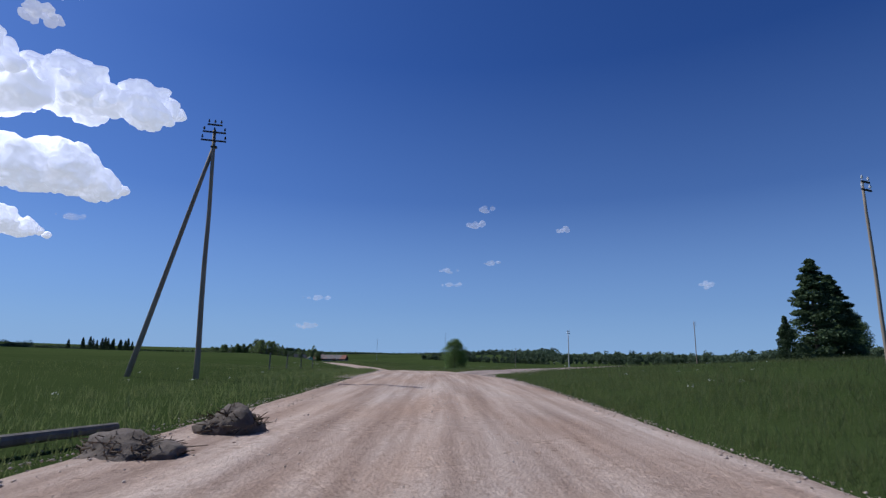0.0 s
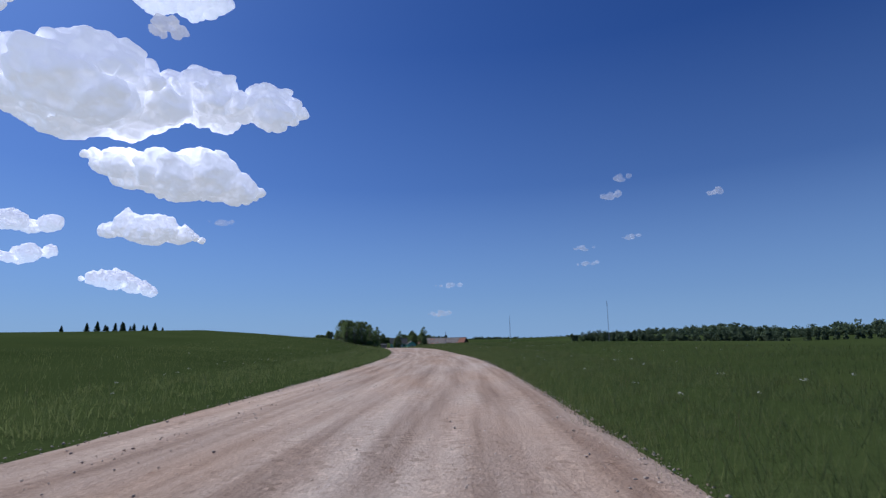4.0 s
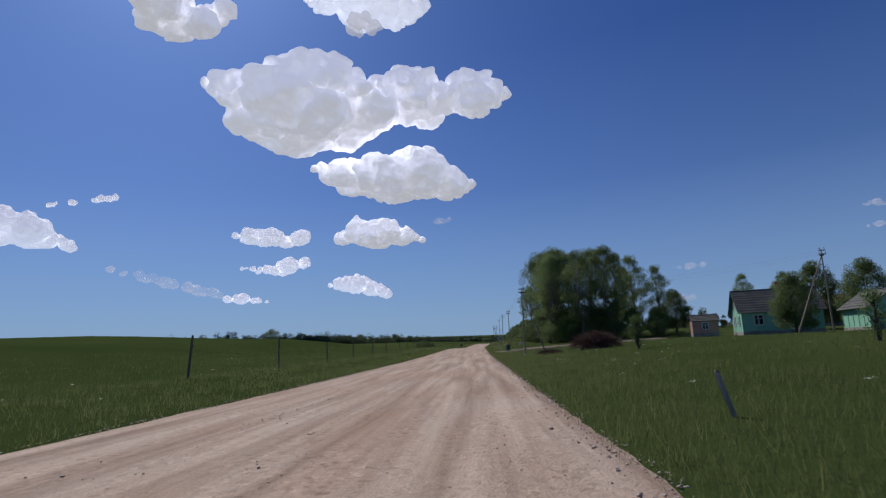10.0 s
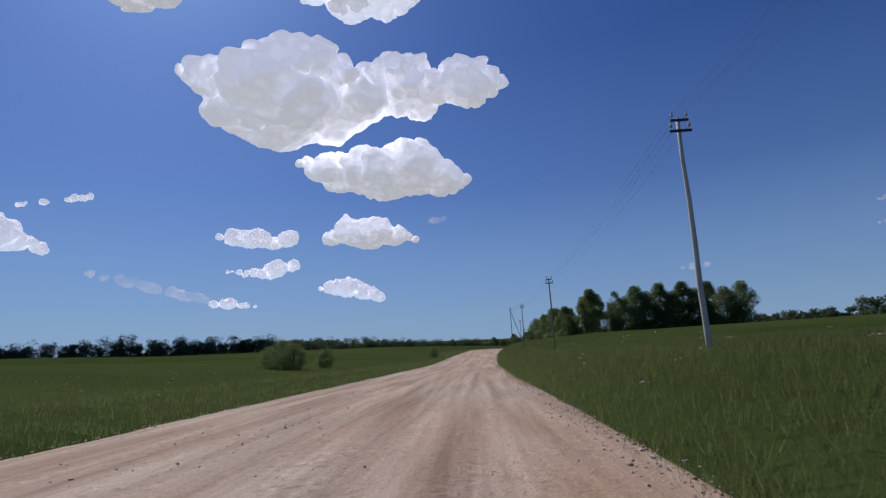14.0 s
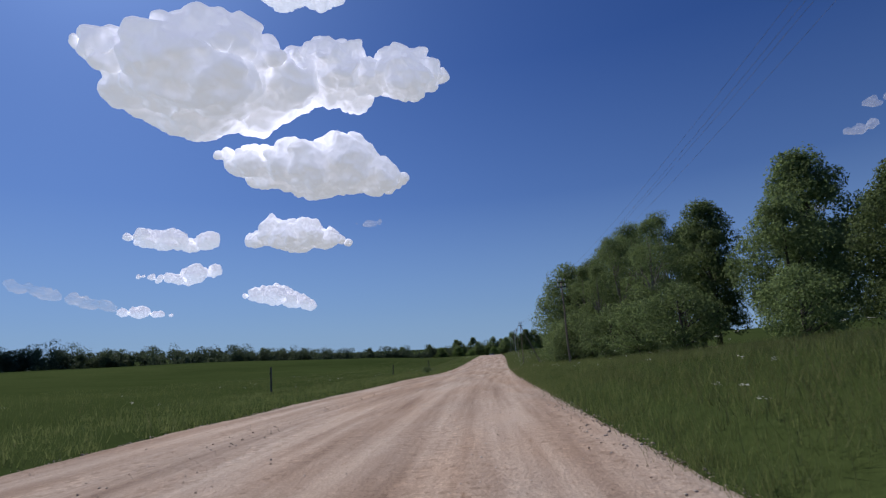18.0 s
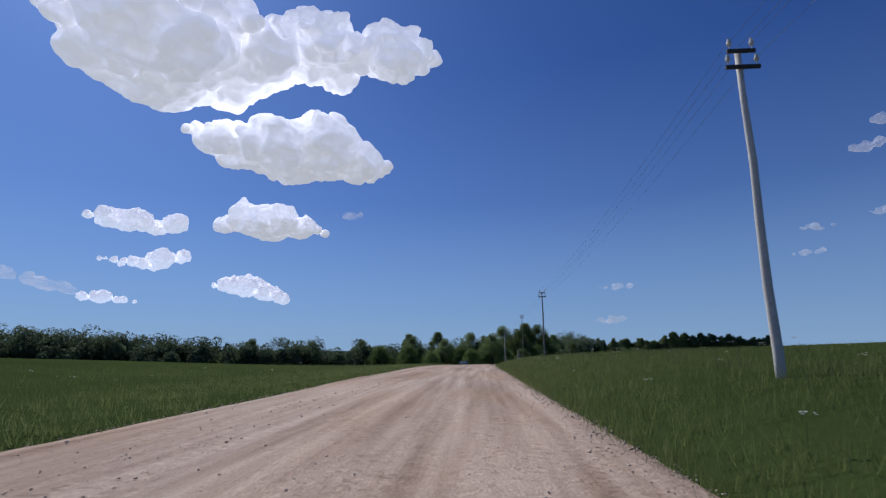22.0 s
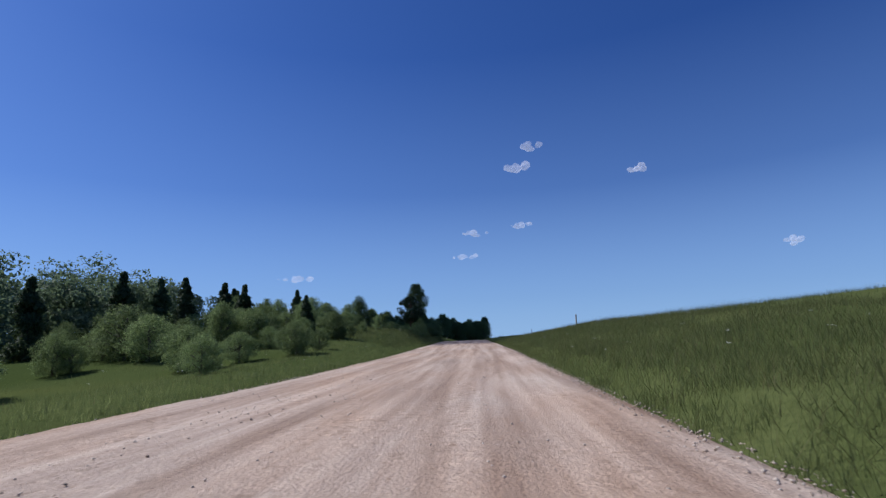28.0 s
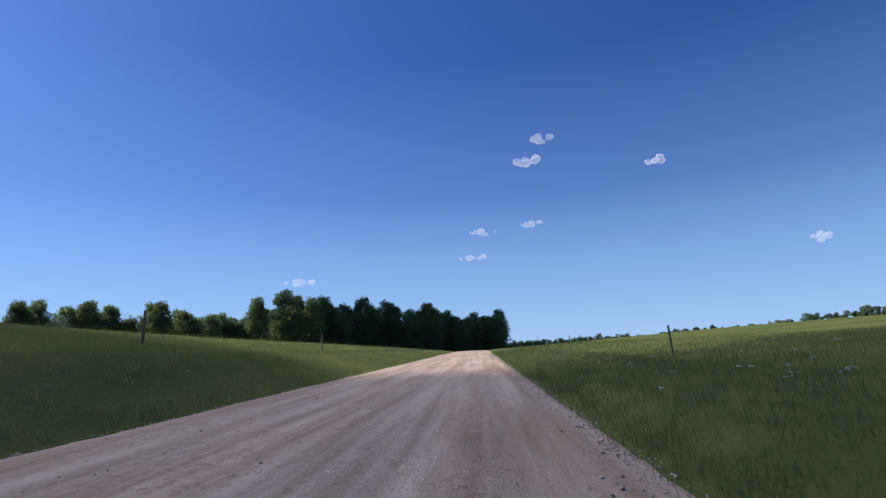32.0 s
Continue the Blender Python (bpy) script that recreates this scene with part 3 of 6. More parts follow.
rz = rz + 0.006 * np.sin(t1 * 190 + u1 * 5) + 0.005 * np.sin(t1 * 333 - u1 * 9)
rz = rz - np.interp(profile_u, [-7.5, -7.0, -6.7, 1.9, 2.2, 2.65], [0.22, 0.09, 0.0, 0.0, 0.09, 0.22])
rv = np.stack([p[:, 0] + side[:, 0] * u1, p[:, 1] + side[:, 1] * u1, rz], 1)
a, b = len(rt), len(ru)
idx = np.arange(a * b).reshape(a, b)
rf = np.stack([idx[:-1, :-1].ravel(), idx[:-1, 1:].ravel(), idx[1:, 1:].ravel(), idx[1:, :-1].ravel()], 1)
road = new("road", mesh_np("road", rv, rf, M_ROAD, smooth=True, uv=np.stack([t1 * STEP, u1], 1)))
tagged(road, "pale pinkish gravel road with wheel tracks and loose stones", "road", kind="structure")


def side_track(name, knots, width, label, mat, lift=0.05, fray=0.35):
    """A strip of gravel or earth that leaves the road; knots are (t, u)."""
    ks = np.array(knots, float)
    n = 60
    q = np.linspace(0, len(ks) - 1, n)
    tt = np.interp(q, np.arange(len(ks)), ks[:, 0])
    uu = np.interp(q, np.arange(len(ks)), ks[:, 1])
    mid = land(tt, uu)
    d = np.gradient(mid[:, :2], axis=0)
    d /= np.linalg.norm(d, axis=1)[:, None] + 1e-9
    wid = np.interp(q, np.linspace(0, len(ks) - 1, len(width)), width)
    cols = np.array([-1.12, -1.0, -0.8, -0.6, -0.4, -0.2, 0, 0.2, 0.4, 0.6, 0.8, 1.0, 1.12])
    vs, uv = [], []
    for i in range(n):
        for c in cols:
            off = c * wid[i] / 2 + (fray * (math.sin(i * 0.9 + c * 3) + 0.6 * math.sin(i * 2.3 + c)) * 0.5 if abs(c) >= 0.8 else 0)
            x, y = mid[i, 0] + d[i, 1] * off, mid[i, 1] - d[i, 0] * off
            du = (x - mid[i, 0]) * SIDE_MEAN[0] + (y - mid[i, 1]) * SIDE_MEAN[1]
            dt = ((x - mid[i, 0]) * MEAN[0] + (y - mid[i, 1]) * MEAN[1]) / STEP
            z = land(tt[i] + dt, uu[i] + du)[0, 2]
            over = uu[i] + du
            deck = road_at(tt[i] + dt)[0][0, 2] - 0.012 * abs(over + 2.6) - 0.03
            near = min(1.0, max(0.0, (1.7 - over) / 0.3 if over > -2 else (over + 8.6) / 1.6))
            z = z + (lift if abs(c) < 1.05 else -0.15)
            vs.append((x, y, max(z * (1 - near) + (deck - 0.1 * max(0.0, near - 0.8)) * near, z if near < 0.6 else -99)))
            uv.append((q[i] * 12, off))
    k = len(cols)
    idx = np.arange(n * k).reshape(n, k)
    fs = np.stack([idx[:-1, :-1].ravel(), idx[:-1, 1:].ravel(), idx[1:, 1:].ravel(), idx[1:, :-1].ravel()], 1)
    ob = new(name, mesh_np(name, vs, fs, mat, smooth=True, uv=uv))
    return tagged(ob, label, "side road", kind="structure")


side_track("side_road", [(0.76, -2), (1.0, 1.5), (1.18, 5.7), (1.38, 12.5), (1.60, 20.6), (2.0, 36), (2.5, 60)], [13, 10.5, 8.5, 7.5, 7, 6, 6], "rutted brown gravel side road that forks off across the meadow", M_CHURNED)
side_track("farm_track", [(12.09, 1.6), (12.12, 4), (12.15, 9), (12.12, 16), (11.98, 26)], [7, 5, 3.4, 3, 3], "earth track into the farmyard with grass along it", M_TRACK, 0.13, 0.2)
side_track("field_track", [(19.66, 0.5), (19.68, 4), (19.78, 9), (19.98, 14), (20.1, 24), (20.3, 40)], [7, 5, 3.2, 2.8, 2.6], "pale gravel track to the field behind the trees", M_ROAD)
side_track("village_turning", [(25.34, -6.4), (25.38, -10), (25.42, -18), (25.42, -40)], [19, 15, 8, 6], "gravel turning beside the blue name sign", M_ROAD)


# ---- trees ----
def leaf_cloud(rng, centres, radii, per, size, flat=0.8):
    """Many small folded leaf sprays scattered in clumps: two triangles each."""
    cs = np.repeat(centres, per, 0)
    rs = np.repeat(radii, per)
    n = len(cs)
    d = rng.normal(size=(n, 3))
    d /= np.linalg.norm(d, axis=1)[:, None]
    d[:, 2] *= flat
    rad = rs * rng.uniform(0.35, 1.0, n) ** 0.6
    p = cs + d * rad[:, None]
    nrm = d * 0.8 + rng.normal(size=(n, 3)) * 0.6 + np.array([0, 0, 0.35])
    nrm /= np.linalg.norm(nrm, axis=1)[:, None]
    a = np.cross(nrm, rng.normal(size=(n, 3)))
    a /= np.linalg.norm(a, axis=1)[:, None]
    b = np.cross(nrm, a)
    s = size * rng.uniform(0.55, 1.35, n)[:, None]
    fold = nrm * s * 0.25
    v = np.stack([p - a * s, p + b * s * 0.55 + fold, p + a * s, p - b * s * 0.55 + fold], 1).reshape(-1, 3)
    k = np.arange(n) * 4
    f = np.concatenate([np.stack([k, k + 1, k + 2], 1), np.stack([k, k + 2, k + 3], 1)])
    return v, f


def loft(bm, pts, radii, seg=8):
    """One closed tapering tube through the points."""
    rings = []
    n = len(pts)
    for k in range(n):
        d = (Vector(pts[min(k + 1, n - 1)]) - Vector(pts[max(k - 1, 0)])).normalized()
        x = d.cross(Vector((0, 1, 0.02))).normalized()
        y = d.cross(x)
        rings.append([bm.verts.new(Vector(pts[k]) + (x * math.cos(6.28319 * i / seg) + y * math.sin(6.28319 * i / seg)) * radii[k]) for i in range(seg)])
    for k in range(n - 1):
        for i in range(seg):
            bm.faces.new((rings[k][i], rings[k][(i + 1) % seg], rings[k + 1][(i + 1) % seg], rings[k + 1][i]))
    bm.faces.new(rings[0][::-1])
    bm.faces.new(rings[-1])
    bmesh.ops.recalc_face_normals(bm, faces=bm.faces)


def limb(bm, a, b, r0, r1, rng, bend=0.06, seg=6):
    a, b = Vector(a), Vector(b)
    n = 4
    pts = [a.lerp(b, k / n) for k in range(n + 1)]
    ln = (b - a).length
    for k in range(1, n):
        pts[k] += Vector(rng.uniform(-bend, bend, 3)) * ln
    loft(bm, pts, [r0 + (r1 - r0) * k / n for k in range(n + 1)], seg)
    return pts


def broadleaf(name, seed, h, w, low, label, mat=M_LEAF, clumps=70, per=75, size=0.30, lean=0.0, egg=0.45, category="tree", bark=M_BARK, lump=1.0, skirt=0.0):
    """A leafy tree: h high, w wide, crown from low; egg: how high the widest part lies."""
    rng = np.random.RandomState(seed)
    top = tagged(new(name), label, category)
    bm = bmesh.new()
    r = 0.018 * h + 0.05
    stem = limb(bm, (0, 0, -0.4), (lean * h, 0, h * 0.82), r, 0.04, rng, 0.025, 8)
    cs, rs = [], []
    ch = h - low
    for k in range(clumps):
        q = rng.uniform(0.03, 0.98) ** 0.9
        prof = math.sin(math.pi * min(1.0, q / (2 * egg)) if q < egg else math.pi * (0.5 + 0.5 * (q - egg) / (1 - egg)))
        prof = max(prof, skirt if q < egg else 0.12) ** 0.7
        ang = rng.uniform(0, 2 * math.pi)
        rad = w / 2 * prof * rng.uniform(0.25, 1.0) ** 0.55 * rng.uniform(0.78, 1.08)
        cs.append((lean * (low + q * ch) + rad * math.cos(ang), rad * math.sin(ang), low + q * ch))
        rs.append((w * rng.uniform(0.11, 0.19) + 0.25) * lump)
    for k in range(0, clumps, max(1, clumps // 16)):
        c = Vector(cs[k])
        j = min(3, max(0, int((c.z - low * 0.5) / h * 4)))
        limb(bm, stem[j], stem[j].lerp(c, 0.85), r * 0.35, 0.02, rng, 0.05, 5)
    part("trunk", bm, bark, top, smooth=True)
    v, f = leaf_cloud(rng, np.array(cs), np.array(rs), per, size)
    part("crown", mesh_np("crown", v, f, mat), mat, top)
    return top


def spruce(name, seed, h, w, label, category="tree"):
    rng = np.random.RandomState(seed)
    top = tagged(new(name), label, category)
    bm = bmesh.new()
    limb(bm, (0, 0, -0.3), (0, 0, h * 0.97), 0.016 * h, 0.02, rng, 0.004, 7)
    cs, rs = [], []
    for k in range(int(17 * h)):
        q = rng.uniform(0.02, 1.0)
        rad = w / 2 * (1 - q) ** 0.7 * rng.uniform(0.35, 1.05)
        ang = rng.uniform(0, 2 * math.pi)
        cs.append((rad * math.cos(ang), rad * math.sin(ang), q * h - rad * 0.25))
        rs.append(0.26 + 0.5 * (1 - q))
        if k % 6 == 0:
            rod(bm, (0, 0, q * h), cs[-1], 0.03, 0.012, 4)
    part("trunk", bm, M_BARK, top, smooth=True)
    v, f = leaf_cloud(rng, np.array(cs), np.array(rs), 90, 0.13, 0.7)
    part("crown", mesh_np("crown", v, f, M_NEEDLE), M_NEEDLE, top)
    return top


def pine(name, seed, h, w, low, label):
    rng = np.random.RandomState(seed)
    top = tagged(new(name), label, "tree")
    bm = bmesh.new()
    stem = limb(bm, (0, 0, -0.3), (0.1, 0, h * 0.9), 0.024 * h, 0.05, rng, 0.02, 8)
    cs, rs = [], []
    for k in range(72):
        q = rng.uniform(0.0, 1.0)
        prof = math.sqrt(max(0.05, 1 - (2 * q - 0.95) ** 2))
        ang = rng.uniform(0, 2 * math.pi)
        rad = w / 2 * prof * rng.uniform(0.35, 1.05)
        c = Vector((rad * math.cos(ang), rad * math.sin(ang), low + q * (h - low)))
        cs.append(tuple(c))
        rs.append(rng.uniform(0.34, 0.62))
        if k % 2 == 0:
            limb(bm, stem[min(3, int(c.z / h * 4))] * 1.0, c, 0.055, 0.02, rng, 0.06, 5)
    part("trunk", bm, M_PINEBARK, top, smooth=True)
    v, f = leaf_cloud(rng, np.array(cs), np.array(rs), 230, 0.07, 0.8)
    part("crown", mesh_np("crown", v, f, M_NEEDLE), M_NEEDLE, top)
    return top


def place(proto, t, u, turn=0.0, scale=1.0, label="", dz=0.0, group=""):
    m = Matrix.Translation(spot(t, u, dz)) @ Matrix.Rotation(turn, 4, "Z")
    ob = copy_thing(proto, m)
    ob.scale = (scale,) * 3 if not isinstance(scale, tuple) else scale
    tagged(ob, label, group=group)
    return ob


def drop(proto):
    for o in (*proto.children_recursive, proto):
        bpy.data.objects.remove(o)


aspen = broadleaf("aspen", 11, 18.0, 9.5, 3.6, "tall leafy aspen with a loose grey-green crown and pale trunk", clumps=170, per=210, size=0.085, egg=0.5, bark=M_ASPENBARK, lump=0.66)
aspen_slim = broadleaf("aspen", 12, 15.5, 6.5, 2.6, "slim tall aspen with a loose crown", clumps=110, per=190, size=0.08, egg=0.45, bark=M_ASPENBARK, lump=0.72)
linden = broadleaf("linden", 13, 13.0, 9.0, 1.2, "broad round linden with dense foliage", clumps=150, per=200, size=0.13, egg=0.42, lump=0.85, skirt=0.75)
maple = broadleaf("maple", 14, 16.0, 8.0, 1.4, "upright maple with a dense dark crown", clumps=150, per=200, size=0.13, egg=0.5, lump=0.85, skirt=0.75)
willow = broadleaf("willow", 15, 9.0, 8.5, 0.3, "wide bushy willow with grey-green leaves", M_LEAFLIGHT, clumps=120, per=200, size=0.11, egg=0.4, lump=0.85)
bush = broadleaf("bush", 16, 2.6, 3.2, 0.05, "low leafy bush in the grass", M_LEAF, clumps=60, per=150, size=0.05, egg=0.4, category="bush", lump=0.8)
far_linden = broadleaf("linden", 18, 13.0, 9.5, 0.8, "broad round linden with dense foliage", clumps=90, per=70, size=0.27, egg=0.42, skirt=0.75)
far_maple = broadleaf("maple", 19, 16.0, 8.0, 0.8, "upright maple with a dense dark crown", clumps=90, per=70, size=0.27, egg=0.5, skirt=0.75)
sapling = broadleaf("sapling", 17, 2.4, 1.1, 0.3, "thin young sapling in the meadow", M_LEAFLIGHT, clumps=26, per=60, size=0.05, egg=0.5, category="sapling")
fir = spruce("spruce", 21, 11.5, 5.0, "dark conical spruce in the meadow")
young_fir = spruce("spruce", 22, 6.5, 3.2, "young dark spruce on the bank")
PROTOS = [far_linden, far_maple, aspen, aspen_slim, linden, maple, willow, bush, sapling, fir, young_fir]
rt2 = np.random.RandomState(77)


def turn():
    return float(rt2.uniform(0, 6.28))


# lone tree beside the first fork and the copse on the rise
place(willow, 3.48, 15.0, 0.4, (0.78, 0.78, 0.84), "dense rounded bushy tree standing alone in the meadow")
for t, u, k, s, lb in [(1.28, 36.6, fir, (1.25, 1.25, 0.84), "pointed dark spruce of the copse on the rise"), (1.34, 40.5, fir, (1.2, 1.2, 0.74), "dark spruce of the copse on the rise"), (1.25, 32.6, young_fir, 0.62, "young spruce at the edge of the copse"), (1.4, 45, linden, 0.42, "round dark tree behind the copse"), (1.5, 50, linden, 0.45, "round dark tree behind the copse")]:
    place(k, t, u, turn(), s, lb)

# farm: shelter trees on the roadside, orchard trees round the house
for t, u, k, s in [(12.62, 15.0, aspen, 0.94), (12.85, 18.5, aspen, 0.92), (12.55, 20.5, aspen, 0.88), (12.72, 26.5, aspen_slim, 1.0), (12.5, 27.5, aspen_slim, 0.9), (12.62, 33.0, aspen_slim, 0.80), (12.9, 30, aspen_slim, 0.85), (12.78, 38, linden, 0.6), (12.8, 13.2, aspen, 0.95), (12.52, 13.6, aspen_slim, 1.0), (13.02, 11.4, aspen_slim, 0.72), (12.4, 17.5, aspen_slim, 0.98), (12.42, 22, aspen, 0.86), (12.68, 13.0, aspen_slim, 1.0), (12.46, 15.5, willow, 0.5), (12.58, 12.6, willow, 0.42), (12.44, 20.5, willow, 0.55), (12.42, 26, willow, 0.5), (12.5, 31, willow, 0.5), (13.7, 74, aspen_slim, 0.85)]:
    place(k, t, u, turn(), s, group="farm shelter trees")
for t, u, s in [(12.45, 12.5, 1.2), (12.6, 11.0, 1.0), (12.75, 10.5, 1.25), (12.9, 10.0, 1.1), (13.02, 10.5, 0.9), (12.42, 17, 1.2), (12.4, 23, 1.1), (12.42, 30, 1.0), (12.35, 35, 0.8)]:
    place(bush, t, u, turn(), s, "leafy undergrowth bush beneath the farm trees", group="undergrowth bushes")
for t, u, k, s in [(12.55, 46.3, aspen_slim, 0.62), (12.2, 50, linden, 0.72), (11.75, 45.5, linden, 0.62), (11.62, 49, linden, 0.66), (12.9, 58, linden, 0.6), (11.62, 35.0, linden, 0.5)]:
    place(k, t, u, turn(), s, group="farm garden trees")
for t, u, s in [(11.1, 12.0, 1.0), (10.6, 16, 0.8), (10.15, 18, 0.7), (9.9, 26, 0.7), (9.7, 30, 0.6), (9.55, 5.6, 0.5)]:
    place(sapling, t, u, turn(), s, group="meadow saplings")

# spruces and bushes in the left meadow
for k, (t, u) in enumerate([(11.3, -95), (11.45, -90), (11.2, -101), (11.5, -85), (11.62, -82), (11.55, -89), (11.05, -112), (11.1, -108), (10.8, -120), (11.7, -86), (11.25, -97.5), (11.35, -99), (11.15, -104), (11.28, -106), (11.4, -94)]):
    place(fir, t, u, turn(), 0.70 + 0.06 * (k % 4), group="meadow spruces")
for t, u, s in [(16.75, -10.5, 0.75), (15.5, -20, 1.0), (15.56, -22, 1.15), (15.62, -24.5, 0.9), (15.7, -19, 0.8), (13.6, -55, 1.2), (19.9, -9.2, 0.32), (20.02, -9.4, 0.26), (9.25, 2.75, 0.16), (9.3, 2.85, 0.13)]:
    place(bush, t, u, turn(), s, "low bush on the grassy verge beside the field", group="verge bushes")

# the grove where the line of poles passes close to the trees
for t, u, k, s in [(18.55, 27.5, maple, 0.92), (18.75, 36, aspen_slim, 0.95), (18.9, 43, maple, 1.0), (18.85, 50, maple, 1.0), (19.0, 58, maple, 1.02), (19.1, 66, maple, 1.0), (18.95, 74, linden, 1.1), (18.8, 39, linden, 0.95), (18.88, 46.5, linden, 1.05), (18.9, 54, linden, 1.0), (19.0, 62, linden, 1.05), (18.9, 69, linden, 1.0), (18.9, 30, maple, 0.92), (19.2, 27, maple, 0.95), (19.35, 37, linden, 0.95),
                   (19.05, 12.5, aspen_slim, 0.62), (19.2, 15.0, aspen_slim, 0.75), (19.35, 12.5, aspen, 0.62), (19.5, 15.5, aspen, 0.75), (19.6, 11.8, aspen, 0.6), (19.68, 17, maple, 0.85), (19.55, 22, maple, 0.8), (18.85, 18, linden, 0.62), (18.7, 21, linden, 0.6), (19.3, 20, maple, 0.8), (19.57, 8.7, linden, 0.78), (19.66, 12.5, maple, 0.66), (19.45, 9.8, aspen_slim, 0.6), (19.25, 9.8, aspen_slim, 0.52), (19.8, 16, aspen, 0.8)]:
    place(k, t, u, turn(), s, group="grove trees")
for t, u, k, s in [(20.25, 17.5, linden, 0.58), (20.47, 16.6, linden, 0.98), (20.36, 21, linden, 0.9), (20.3, 24, linden, 0.6), (20.28, 14.6, bush, 1.3), (20.5, 27, linden, 0.55), (20.42, 13.9, linden, 0.78)]:
    place(k, t, u, turn(), s, "dense leafy tree at the end of the grove", group="grove trees")
for t, u, s in [(19.3, 7.6, 1.2), (19.38, 7.2, 1.3), (19.46, 7.3, 1.35), (19.54, 7.9, 1.3), (19.6, 8.7, 1.3), (19.42, 8.6, 1.7), (19.5, 9.2, 1.9), (19.33, 9.0, 1.7), (18.78, 10.5, 1.3), (18.9, 9.4, 1.2), (19.05, 9.0, 1.3), (19.2, 8.8, 1.35), (19.35, 8.8, 1.3), (19.5, 8.6, 1.3), (19.62, 8.8, 1.2), (19.0, 11, 1.6), (19.3, 10.5, 1.6), (19.5, 10.5, 1.5), (18.65, 14, 1.2), (18.5, 18, 1.2), (17.45, 9.0, 0.9), (17.55, 11.0, 0.8)]:
    place(bush, t, u, turn(), s, "leafy undergrowth bush at the foot of the grove", group="undergrowth bushes")

# wood in the hollow after the bend
for t, u, k, s in [(27.75, -44, linden, 1.3), (27.9, -52, linden, 1.38), (28.15, -46, maple, 1.02), (27.6, -55, linden, 1.1), (28.3, -40, linden, 1.0), (28.5, -46, maple, 0.9), (27.4, -66, linden, 1.0), (27.2, -74, linden, 1.05), (27.5, -84, maple, 0.95), (27.85, -80, maple, 1.0), (27.0, -62, willow, 0.9), (27.15, -50, willow, 1.0), (27.35, -41, willow, 1.0), (27.1, -92, linden, 0.95), (26.8, -104, linden, 0.9), (26.5, -118, linden, 0.9), (28.7, -36, linden, 0.8), (28.9, -48, maple, 0.85), (28.1, -34, willow, 0.95), (27.55, -38, willow, 1.0), (27.8, -36, willow, 1.15), (28.05, -40, linden, 1.42), (27.95, -44, maple, 1.22), (27.45, -48, linden, 1.15), (27.3, -58, willow, 1.1), (27.65, -62, linden, 1.2), (28.4, -52, linden, 1.2), (26.9, -80, willow, 1.1), (26.95, -70, willow, 1.1)]:
    place(k, t, u, turn(), s, group="wood in the hollow")
for t, u, s in [(27.6, -30, 1.4), (27.9, -26, 1.2), (28.15, -24, 1.3), (28.4, -21, 1.2), (28.6, -24, 1.4), (28.85, -18, 1.0), (28.5, -30, 1.6), (28.2, -30, 1.5), (29.0, -24, 1.2), (28.9, -15.5, 0.7), (29.1, -16.5, 0.6), (28.1, -18, 0.8), (29.25, -22, 1.0), (28.95, -12.5, 0.8), (29.3, -13.5, 0.9), (29.15, -19, 1.1), (29.45, -18, 0.9), (29.6, -15, 0.7), (29.75, -19, 0.9), (28.7, -14, 0.7), (29.05, -27, 1.5)]:
    place(bush, t, u, turn(), s, "shrub on the scrubby slope below the road", group="slope shrubs")
for t, u, s in [(29.3, -34, 1.1), (29.45, -31, 0.95), (29.55, -36, 1.0), (29.7, -30, 0.75), (29.2, -40, 1.1), (29.9, -33, 0.8)]:
    place(young_fir, t, u, turn(), s, group="bank spruces")

for k in range(46):
    q = k / 45
    t, u = 28.9 + 1.25 * rt2.uniform(0, 1), -11.5 - 22 * rt2.uniform(0, 1) ** 1.3
    if t > 29.95 and u > -14:
        u -= 4
    s = float(rt2.uniform(0.35, 0.75) + 0.35 * (u < -17))
    place(bush, t, u, turn(), (s * 0.8, s * 0.8, s * float(rt2.uniform(0.8, 1.5))), "shrub on the scrubby slope below the road", group="slope shrubs")
for k in range(54):
    t, u = 29.15 + 1.1 * rt2.uniform(0, 1), -16 - 24 * rt2.uniform(0, 1)
    s = float(rt2.uniform(0.5, 1.0)) * (0.7 if u > -20 else 1.0)
    place(bush, t, u, turn(), (s, s, s * float(rt2.uniform(0.7, 1.2))), "shrub on the scrubby slope below the road", group="slope shrubs")
for k in range(46):
    t = 30.0 + 1.1 * rt2.uniform(0, 1)
    u = -9.3 - 4.5 * rt2.uniform(0, 1)
    s = float(rt2.uniform(0.14, 0.34))
    place(bush, t, u, turn(), (s * 1.3, s * 1.3, s * float(rt2.uniform(0.8, 1.5))), "small shrub on the weedy roadside bank", group="bank shrubs")
for t, u, s in [(29.42, -17.5, 0.55), (29.5, -19.5, 0.6), (29.3, -22, 0.75), (29.36, -25, 0.8), (29.62, -21, 0.5), (29.85, -14.5, 0.3)]:
    place(young_fir, t, u, turn(), s, group="bank spruces")

